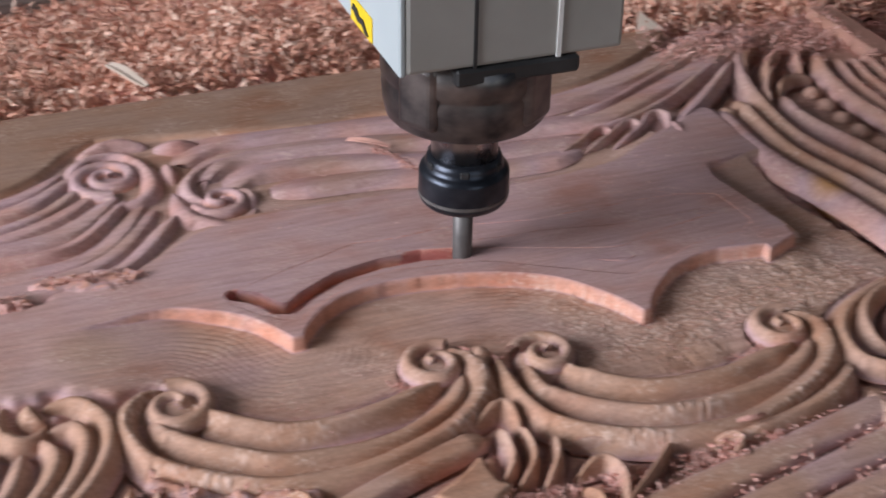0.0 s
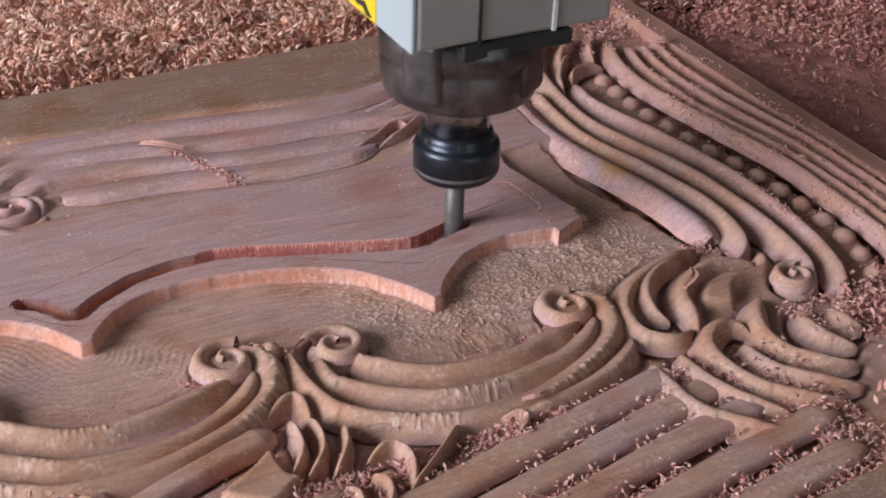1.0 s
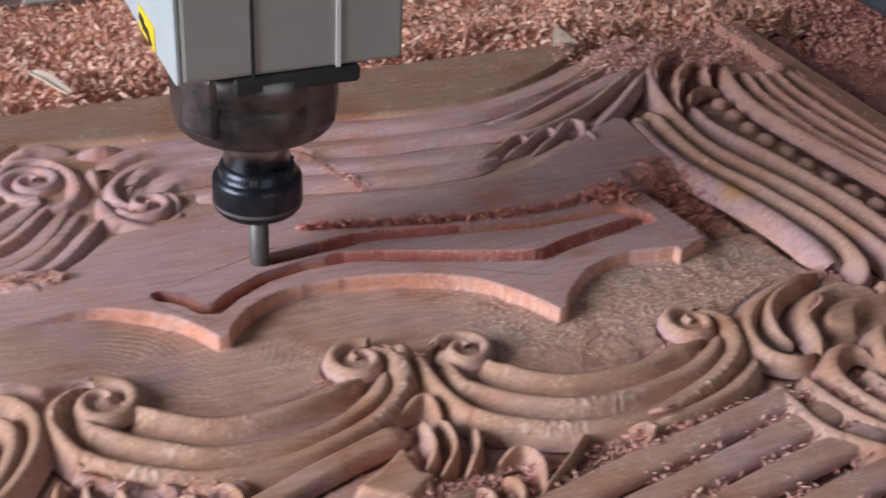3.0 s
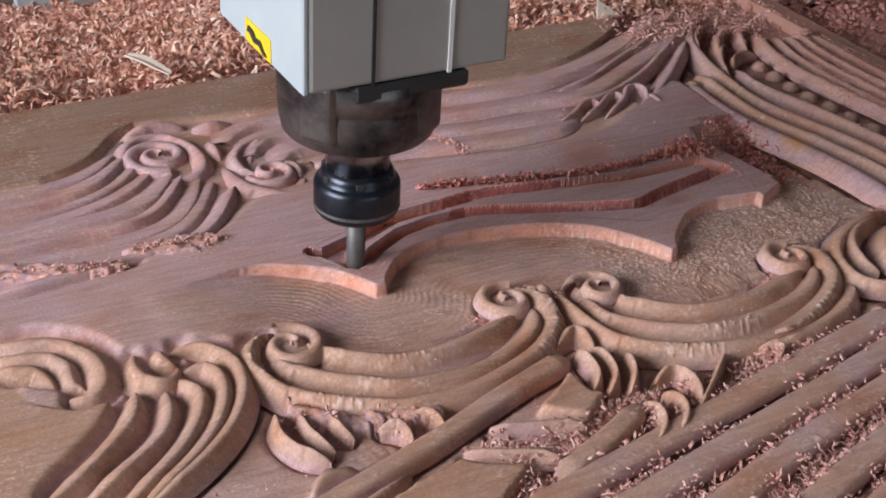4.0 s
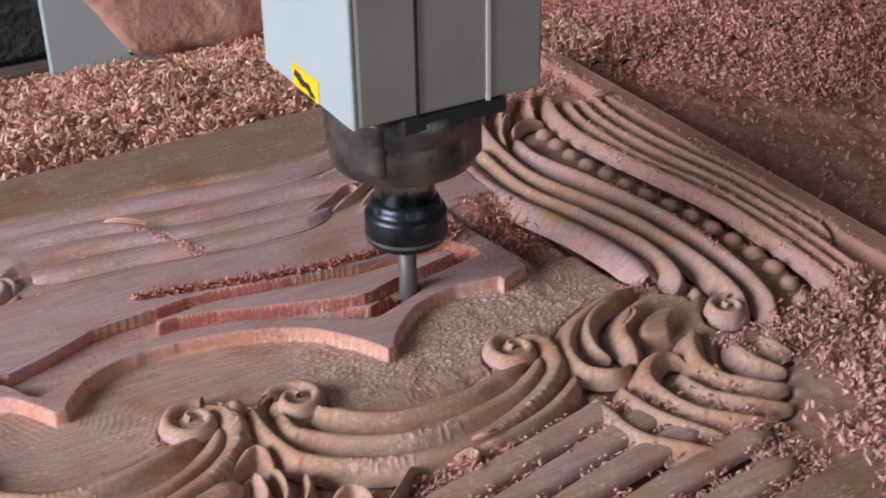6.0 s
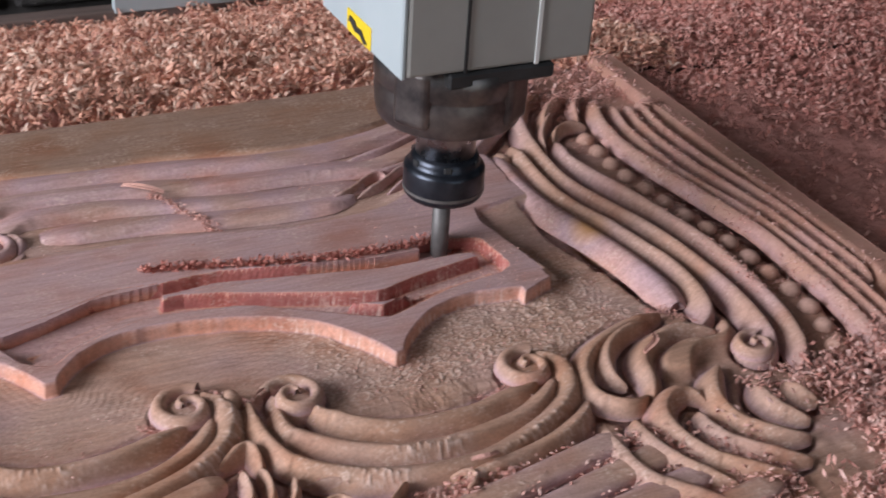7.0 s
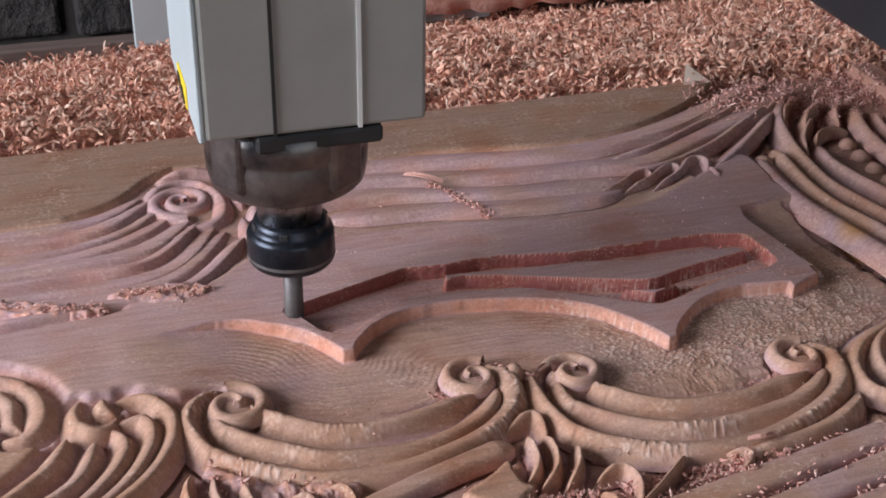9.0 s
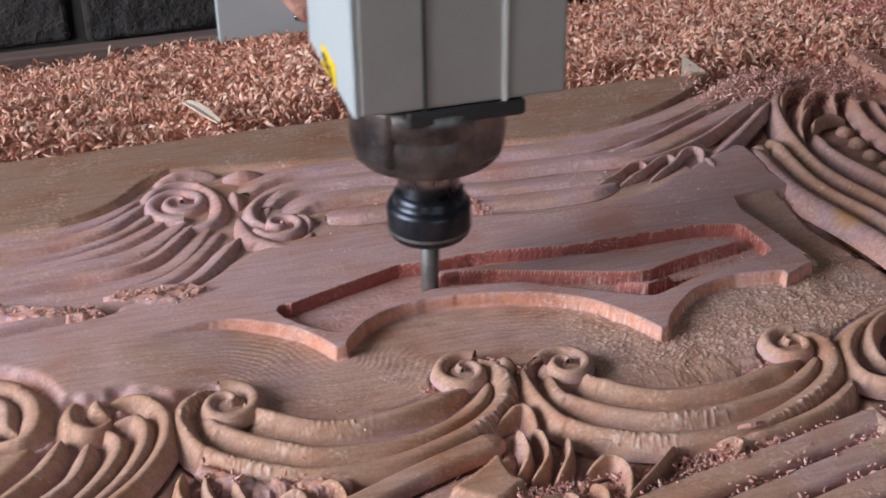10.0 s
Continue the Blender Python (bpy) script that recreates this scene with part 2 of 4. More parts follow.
# strip between the two passes at the narrow end, cleared on the second round
CLEARED = points("-55,62 -44,64 -30,72 -10,79 6,79 6,75 -12,73 -34,64 -48,56 -44,60")
CUT_R, CUT_DEPTH = 4.6, 7.0
tip_t = np.arange(0, 10.001, 0.02)
tip_xy = np.stack([np.interp(tip_t, [r[0] for r in TIP], [r[k] for r in TIP]) for k in (1, 2)], 1)

# ---- the carved panel ----
panel = tagged(new("carved_panel"), "pinkish brown hardwood panel, half carved with scrolls, leaves and beads", "carved panel")
BACK, RIGHT, LEFT, FRONT = 266.0, 362.0, -420.0, -320.0


def outline(*runs):
    """A closed outline of smooth runs that meet in sharp corners."""
    out = []
    for run in runs:
        out += [tuple(p) for p in smooth_line(points(run), 3.5)[0]]
    return out


LEDGE = outline("-420,60 -150,64 -100,67 -78,59 -66,51 -58,41 -51,29", "-46,29 -43,35 -34,45 -21,52 -6,55.5 11,55 30,52 50,46 67,37 79,25 88,12 94,0",
                "98,1 103,9 111,17 122,26 135,31 147,33", "150,33 171,30", "171,25 189,33", "189,34 187,56 183,80 181,94 184,106", "216,112 217,162 190,152 160,134 137,122 88,118 29,127 -42,128 -70,122 -92,106 -105,96",
                "-136,99 -150,88 -200,101 -420,112")
BORDER = outline("-420,180 -195,184 -160,187 -135,200 -118,220 -103,229", "-103,229 -51,221 3,213 35,215 70,210 114,206 159,212 194,226 231,249 249,270", "249,300 -420,300")


FLATS = [outline("-420,22 -236,27 -214,8 -196,-4 -184,-4 -190,-24 -214,-42 -250,-54 -420,-70"), outline("-124,-76 -108,-80 -92,-86 -104,-96 -128,-104 -142,-96"),
         outline("234,-26 215,-27 205,-32 200,-38 199,-46 213,-51 221,-42 230,-38 246,-35 250,-27"),
         outline("-28,-77 -14,-69 -4,-62 -5,-70 1,-79 -3,-83 -14,-89 -20,-86"), outline("-70,-92 -52,-104 -62,-114 -82,-122 -118,-108 -96,-98"),
         outline("-142,-112 -100,-125 -70,-140 -80,-200 -200,-200 -220,-120 -190,-80")]


def panel_height(x, y):
    """Height of the worked face in mm, and its tone."""
    d_plat, d_bord = signed(x, y, LEDGE), signed(x, y, BORDER)
    d_plat = d_plat + 0.14 * value_noise(x, y, 2.2, 41) + 0.22 * value_noise(x, y, 7, 42)
    low = -7.0 + 7.0 * step_down(-x, 62, 150) * step_down(y, -20, 20) * (1 - step_down(y, 84, 100))
    low = low + 3.6 * step_down(y, 100, 125) * step_down(-x, -215, -190)
    low = low - 1.5 * step_down(x, 180, 200) * step_down(y, 0, 20) * (1 - step_down(y, 60, 100))
    # the hollow beyond the plateau's end slopes away from a keen edge
    beyond = np.maximum(x - 179 - 0.2 * (96 - y), 0)
    hollow = -np.minimum(10.5 * np.clip((112 - y) / 34, 0, 1), 1.1 * beyond)
    low = np.where((x > 174) & (x < 232) & (y > 40) & (y < 126), hollow, low)
    low = low + 0.3 * value_noise(x, y * 2.0, 11.0, 3)
    # fine arcs left by the cutter, and torn grain towards the panel end
    torn = step_down(x + 12 * value_noise(x, y, 18, 9), 45, 75)
    arcs = np.sin((d_plat + 4.0 * value_noise(x, y, 26, 8) + 0.5 * value_noise(x, y, 3, 17)) * 2.0) * (0.6 + 0.6 * value_noise(x, y, 22, 15))
    low = low + (0.12 - 0.07 * torn) * arcs + 0.07 * np.sin((y - 0.25 * x + 9 * value_noise(x, y, 40, 8)) * 3.3) * (1 - 0.6 * torn)
    torn = torn * (1 - step_down(y, 55, 85))
    low = low + (0.12 + 0.50 * torn) * np.maximum(0, value_noise(x, y * 1.2, 0.9, 4)) + 0.3 * torn * value_noise(x, y, 5.0, 16)
    up = (y > 80) & (x < 175)
    edge = np.where(up, step_down(d_plat, 0.0, 10.0), step_down(d_plat, -0.3, 0.9))
    z = low * edge + 0.12 * value_noise(x, y, 30, 13) * (1 - edge)
    soft_edge = step_down(-x, 70, 110)
    dusty = 1 - (step_down(d_plat, 0.3, 0.7) * (1 - soft_edge) + step_down(d_plat, -22, 26) * soft_edge)
    zone_tone = (0.45 - 0.07 * torn + 0.09 * value_noise(x, y, 26, 31)) * (1 - dusty) + 0.56 * dusty
    # ledge walls: raw salmon cut, their orange bounced glow put into the tone
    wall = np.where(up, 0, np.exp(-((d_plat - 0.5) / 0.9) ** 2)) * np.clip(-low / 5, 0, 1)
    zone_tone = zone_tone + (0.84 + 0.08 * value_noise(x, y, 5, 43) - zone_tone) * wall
    # untouched flats between the front carvings
    for flat in FLATS:
        df = signed(x, y, flat) + 0.2 * value_noise(x, y, 3, 45)
        kf = 1 - step_down(df, -0.4, 1.6)
        z = z * (1 - kf) + (-0.8 + 0.15 * value_noise(x, y, 12, 46)) * kf
        zone_tone = zone_tone * (1 - kf) + 0.28 * kf
    # planed border along the back and the rim along the end
    kb = 1 - step_down(d_bord, -0.5, 1.5)
    z = z * (1 - kb) + 0.4 * kb
    rim = step_down(x, 345.0, 347.0)
    z = z * (1 - rim) + 0.3 * rim
    fr = step_down(-y + 0.12 * (x - 160), 168, 170) * step_down(x, 150, 156)
    z = z * (1 - fr) + 0.5 * fr
    zone_tone = zone_tone * (1 - np.maximum(kb, np.maximum(rim, fr))) + 0.05 * np.maximum(kb, np.maximum(rim, fr))
    # the groove and pocket of the cutter
    d_cut = line_distance(x, y, BEFORE)
    near = (x > -80) & (x < 190) & (y > 15) & (y < 105)
    dc = np.full(x.shape, 1e9)
    dc[near] = np.minimum(np.minimum(d_cut[near], line_distance(x[near], y[near], CLEARED)), line_distance(x[near], y[near], tip_xy[::4]))
    dc[near] = dc[near] + 0.12 * value_noise(x[near], y[near], 4, 44)
    cut = 1 - step_down(dc, CUT_R - 0.55, CUT_R + 0.1)
    floor = -CUT_DEPTH + 0.12 * value_noise(x, y, 1.3, 5) + 0.2 * value_noise(x, y, 8, 6)
    z = np.minimum(z, z * (1 - cut) + floor * cut)
    # red towards the pocket walls: fresh cut plus painted bounce and shade
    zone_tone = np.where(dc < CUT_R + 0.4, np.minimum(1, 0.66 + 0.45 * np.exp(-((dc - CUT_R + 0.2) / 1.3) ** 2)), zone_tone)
    return z, zone_tone


def axis_steps(lo, hi, f0, f1, fine, coarse):
    return np.unique(np.r_[np.arange(lo, f0, coarse), np.arange(f0, f1, fine), np.arange(f1, hi, coarse), hi].round(3))


def incised(x, y):
    """How far the cutter has sunk the ground close round the carved ridges, 0 to 1."""
    f = FOOT.copy()
    for _ in range(3):
        f[1:-1] = (f[:-2] + f[1:-1] + f[2:]) / 3
        f[:, 1:-1] = (f[:, :-2] + f[:, 1:-1] + f[:, 2:]) / 3
    u, v = np.clip(x - LEFT, 0, f.shape[1] - 2.001), np.clip(y - FRONT, 0, f.shape[0] - 2.001)
    j, i = u.astype(int), v.astype(int)
    fu, fv = u - j, v - i
    m = (f[i, j] * (1 - fu) + f[i, j + 1] * fu) * (1 - fv) + (f[i + 1, j] * (1 - fu) + f[i + 1, j + 1] * fu) * fv
    open_field = np.maximum(step_down(y, 12, 28) * (1 - step_down(x, 205, 216)) * (1 - step_down(-x, 138, 150)), step_down(y, 100, 110) * (1 - step_down(x, 218, 232)))
    return np.clip(m * 1.6, 0, 1) * (1 - open_field)


BROKEN = [(outline("-119,-30 -107,-42 -94,-51 -78,-55 -66,-58 -67,-64 -82,-62 -103,-57 -115,-47 -123,-38"), -1.6), (outline("-148,100 -128,103 -110,101 -100,95 -118,91 -140,94"), 1.6),
          (outline("-218,110 -190,106 -168,99 -148,88 -170,90 -196,98"), 1.6)]


def build_body():
    xs, ys = axis_steps(LEFT, RIGHT, -110, 214, 0.55, 1.6), axis_steps(FRONT, BACK, -20, 112, 0.5, 1.5)
    gx, gy = np.meshgrid(xs, ys)
    z, tone = panel_height(gx, gy)
    moat = incised(gx, gy)
    z = z - moat * (np.where(z > -3.5, 5.0, 3.0) + 5.0 * step_down(gx, 222, 236) * (1 - step_down(gy, 120, 150)))
    # warm crease glow painted over the raw cut round the ridges
    tone = tone + (0.80 - tone) * 0.75 * moat
    # splintered ledges where the wood broke away
    for edge, top in BROKEN:
        corners = np.array(edge)
        near = (gx > corners[:, 0].min() - 5) & (gx < corners[:, 0].max() + 5) & (gy > corners[:, 1].min() - 5) & (gy < corners[:, 1].max() + 5)
        px, py = gx[near], gy[near]
        db = signed(px, py, edge) + 2.0 * value_noise(px, py, 3.0, 51) + 1.0 * value_noise(px, py, 1.4, 52)
        kb = 1 - step_down(db, -0.5, 0.5)
        z[near] = z[near] * (1 - kb) + kb * (top + 0.9 * value_noise(px, py, 4.0, 53) + 0.5 * value_noise(px, py, 1.5, 54))
        tone[near] = tone[near] * (1 - kb) + kb * (0.72 + 0.16 * value_noise(px, py, 2.5, 55))
    nx, ny = len(xs), len(ys)
    top = np.stack([gx, gy, z], -1).reshape(-1, 3) * MM
    idx = np.arange(nx * ny).reshape(ny, nx)
    quads = np.stack([idx[:-1, :-1], idx[:-1, 1:], idx[1:, 1:], idx[1:, :-1]], -1).reshape(-1, 4)
    rim = np.r_[idx[0, :], idx[1:, -1], idx[-1, -2::-1], idx[-2:0:-1, 0]]
    low = top[rim].copy()
    low[:, 2] = -30 * MM
    n0, m = nx * ny, len(rim)
    k = np.arange(m)
    side = np.stack([rim[k], n0 + k, n0 + (k + 1) % m, rim[(k + 1) % m]], -1)[:, ::-1]
    verts = np.vstack([top, low])
    me = bpy.data.meshes.new("body")
    faces = np.vstack([quads, side])
    me.vertices.add(len(verts))
    me.vertices.foreach_set("co", verts.astype(np.float32).ravel())
    me.loops.add(faces.size)
    me.loops.foreach_set("vertex_index", faces.astype(np.int32).ravel())
    me.polygons.add(len(faces))
    me.polygons.foreach_set("loop_start", np.arange(0, faces.size, 4, dtype=np.int32))
    me.update(calc_edges=True)
    me.validate()
    smooth = np.r_[np.ones(len(quads), bool), np.zeros(len(side), bool)]
    me.polygons.foreach_set("use_smooth", smooth)
    fleck = step_down(gx + 12 * value_noise(gx, gy, 18, 9), 30, 70) * (z < -3) * np.clip(value_noise(gx, gy * 1.2, 0.9, 4) * 1.4 - 0.25, 0, 0.7)
    fleck = fleck * step_down(gy, -30, -10) * (1 - step_down(gx, 205, 225)) * (1 - step_down(gy, 45, 75))
    me.attributes.new("torn", "FLOAT", "POINT").data.foreach_set("value", np.r_[fleck.ravel(), np.zeros(m)].astype(np.float32))
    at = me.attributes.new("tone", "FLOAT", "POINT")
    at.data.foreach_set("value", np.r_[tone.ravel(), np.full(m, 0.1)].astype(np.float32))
    me.materials.append(WOOD)
    ob = new("body", me)
    ob.parent = panel


ridge_count = [0]
# relief raster in 1 mm cells, on which loose crumbs come to rest
RELIEF = np.full((int(BACK - FRONT) + 4, int(RIGHT - LEFT) + 4), -30.0)
rx, ry = np.meshgrid(np.arange(RELIEF.shape[1]) + LEFT, np.arange(RELIEF.shape[0]) + FRONT)
RELIEF[:] = panel_height(rx.astype(float), ry.astype(float))[0]
FOOT = np.zeros(RELIEF.shape)


# half-width factor, lean of the crest, fullness (0 scooped flanks, 1 full round), keenness, torn grain and groove colour of each kind of ridge
KINDS = {"scroll": (1.22, 0.32, 0.22, 1.1, 1.0, 0.6), "curl": (1.15, 0.30, 0.30, 1.0, 0.12, 0.3), "leaf": (1.20, 0.34, 0.05, 1.25, 0.3, 0.6),
         "frond": (1.22, 0.32, 0.14, 1.05, 0.2, 0.6), "leaflet": (1.0, 0.32, 0.2, 1.0, 0.15, 0.65), "band": (1.06, 0.55, 0.25, 1.0, 0.30, 0.12),
         "moulding": (1.06, 0.50, 0.55, 1.2, 0.12, 0.45), "flute": (1.0, 0.10, 1.0, 1.0, 0.25, 0.4), "cove": (1.0, 0.0, 0.6, 1.0, 0.0, 0.3)}


def ridge(name, half, crest, tone, text, base=-8.0, blunt=0.0, head=1.0):
    """A rounded carved ridge swept along a line; the ends run out to a tip in the ground. head narrows its first stretch."""
    wide, leaning, full, keen, tear, groove = KINDS[name]
    line, s = smooth_line(points(text), 0.6 if name == "scroll" else 0.8)
    calm = line.copy()
    for _ in range(50):
        calm[1:-1] = 0.25 * calm[:-2] + 0.5 * calm[1:-1] + 0.25 * calm[2:]
    line = calm
    ridge_count[0] += 1
    seed = ridge_count[0]
    d = np.gradient(line, axis=0)
    d /= np.linalg.norm(d, axis=1)[:, None] + 1e-9
    nrm = np.stack([-d[:, 1], d[:, 0]], 1)
    ends = np.minimum(s, s[-1] - s)
    k = np.clip(ends / min(half * (3.2 - 2.2 * blunt), s[-1] * 0.4), 0.0, 1)
    keep = 0.08 + 0.4 * blunt
    run_out = keep + (1 - keep) * np.sqrt(k)
    grow = head + (1 - head) * step_down(s, 0.0, 0.45 * s[-1])
    n = 25
    a = np.linspace(-1, 1, n)
    a = 0.35 * a + 0.65 * np.sin(a * math.pi / 2)
    # the crest leans to the front and end of the panel: a long full back and a steeper front
    lean = (nrm[:, 0] * 0.6 - nrm[:, 1] * 0.8)[:, None] * leaning
    u = np.clip(np.where(a[None, :] < lean, (lean - a[None, :]) / (1 + lean), (a[None, :] - lean) / (1 - lean)), 0, 1)
    ahead = (a[None, :] - lean) * np.sign(lean + 1e-6)
    steep = np.clip(ahead, 0, 1)
    scooped = 0.5 + 0.5 * np.cos(math.pi * np.where(steep > 0, u ** 0.85, u ** 1.25))
    prof = (1 - full) * scooped ** keen + full * ((1 - u ** 4.5) ** 0.6 if name == "flute" else (1 - u ** 2.4) ** 0.65)
    hw = half * wide * run_out * grow * (1 + 0.04 * value_noise(s, s * 0, 20, seed))
    xy = line[:, None, :] + nrm[:, None, :] * (a[None, :, None] * hw[:, None, None])
    z = base + ((crest - base) * (0.2 + 0.8 * run_out))[:, None] * prof
    fuzz = np.clip(1.3 * value_noise(s, s * 0 + 5, 26, seed + 90) + 0.35, 0, 1)[:, None] * tear
    x, y = xy[..., 0], xy[..., 1]
    rough = np.maximum(0, value_noise(x * 1.1, y, 1.1, seed + 40))
    across = a[None, :] * hw[:, None]
    # fine lengthwise tool lines, and chatter ribs on the front face where the grain tore
    teeth = np.maximum(0, np.sin(3.3 * s[:, None] + 0.5 * across + 4 * value_noise(x, y, 6, seed)))
    side = np.exp(-((ahead - 0.25) / 0.28) ** 2)
    ribs = fuzz * np.clip(1.6 * value_noise(x, y, 2.4, seed + 20) + 0.4, 0, 1) * teeth * side
    nibs = fuzz * rough * step_down(ahead, -0.3, 0.05) * (1 - step_down(ahead, 0.35, 0.6))
    z = z + prof ** 0.5 * (0.06 * value_noise(x, y, 6, seed) + 0.05 * np.sin(across * 3.6 + 2 * value_noise(s, s * 0, 30, seed)[:, None]) + 0.35 * ribs + 1.5 * nibs + 0.03 * rough)
    m = len(line)
    iy, ix = np.clip((y - FRONT).round().astype(int), 0, RELIEF.shape[0] - 1), np.clip((x - LEFT).round().astype(int), 0, RELIEF.shape[1] - 1)
    np.maximum.at(RELIEF, (iy, ix), z)
    FOOT[iy, ix] = 1.0
    idx = np.arange(m * n).reshape(m, n)
    quads = np.stack([idx[:-1, :-1], idx[1:, :-1], idx[1:, 1:], idx[:-1, 1:]], -1).reshape(-1, 4)[:, ::-1]
    verts = np.stack([x, y, z], -1).reshape(-1, 3) * MM
    caps = [tuple(idx[0, ::1]), tuple(idx[-1, ::-1])]
    # groove tone mixes raw salmon wood with its bounced orange glow, painted in
    tn = tone + 0.12 * value_noise(x, y, 22, seed + 7) + 0.12 * fuzz * rough + groove * u ** 3.5 * (0.9 - tone)
    ob = link_mesh(name, verts, list(map(tuple, quads)) + caps, WOOD, panel, "", True, np.clip(tn, 0, 1).ravel())
    torn = np.clip(0.25 * ribs + 0.9 * nibs, 0, 0.5)
    ob.data.attributes.new("torn", "FLOAT", "POINT").data.foreach_set("value", torn.astype(np.float32).ravel())
    return ob


def volute(x0, y0, radius, turns, start, hand, tone, crest=1.5):
    """A snail scroll: a low smooth boss with a band that winds inwards and narrows to the eye."""
    nr, nt = 24, 72
    rr, th = np.meshgrid(np.linspace(0, 1, nr + 1), np.linspace(0, math.tau, nt + 1))
    x, y = x0 + radius * rr * np.cos(th), y0 + radius * rr * np.sin(th)
    z = -9.0 + 7.6 * (1 - rr ** 2.4) ** 0.6 + 0.12 * value_noise(x, y, 3, 78)
    v = np.stack([x, y, z], -1).reshape(-1, 3)
    iy, ix = (v[:, 1] - FRONT).round().astype(int), (v[:, 0] - LEFT).round().astype(int)
    np.maximum.at(RELIEF, (iy, ix), v[:, 2])
    FOOT[iy, ix] = 1.0
    idx = np.arange((nt + 1) * (nr + 1)).reshape(nt + 1, nr + 1)
    faces = np.stack([idx[:-1, :-1], idx[:-1, 1:], idx[1:, 1:], idx[1:, :-1]], -1).reshape(-1, 4)
    tn = np.clip(tone + 0.10 * value_noise(x, y, 9, 77) + 0.2 * rr ** 6, 0, 1)
    link_mesh("volute", v * MM, faces, WOOD, panel, "", True, tn.ravel())
    # the winding band
    m, n = int(70 * turns), 15
    k = np.linspace(0, 1, m)
    r = radius * (0.06 + 0.98 * (1 - k) ** 0.85)
    t = radians(start) + hand * math.tau * turns * k
    cx, cy = x0 + r * np.cos(t), y0 + r * np.sin(t)
    hw = radius * (0.13 + 0.21 * (1 - k) ** 0.8)
    a = np.linspace(-1, 1, n)
    # full on the outer side, undercut towards the eye
    prof = np.where(a > 0, (1 - np.abs(a) ** 2.2) ** 0.9, (1 - np.abs(a) ** 2.6) ** 0.6)
    rad = r[:, None] + a[None, :] * hw[:, None]
    x, y = x0 + rad * np.cos(t)[:, None], y0 + rad * np.sin(t)[:, None]
    top = 0.8 + (crest - 0.8) * step_down(k, 0.2, 1.0)
    base = -6.0 + 3.5 * k
    z = base[:, None] + (top - base)[:, None] * prof + 0.10 * value_noise(x, y, 2.5, 79)
    idx = np.arange(m * n).reshape(m, n)
    faces = np.stack([idx[:-1, :-1], idx[1:, :-1], idx[1:, 1:], idx[:-1, 1:]], -1).reshape(-1, 4)
    faces = faces if hand < 0 else faces[:, ::-1]
    tn = np.clip(tone + 0.10 * value_noise(x, y, 9, 77) + 0.3 * np.abs(a[None, :]) ** 4, 0, 1)
    return link_mesh("winding", np.stack([x, y, z], -1).reshape(-1, 3) * MM, faces, WOOD, panel, "", True, tn.ravel())


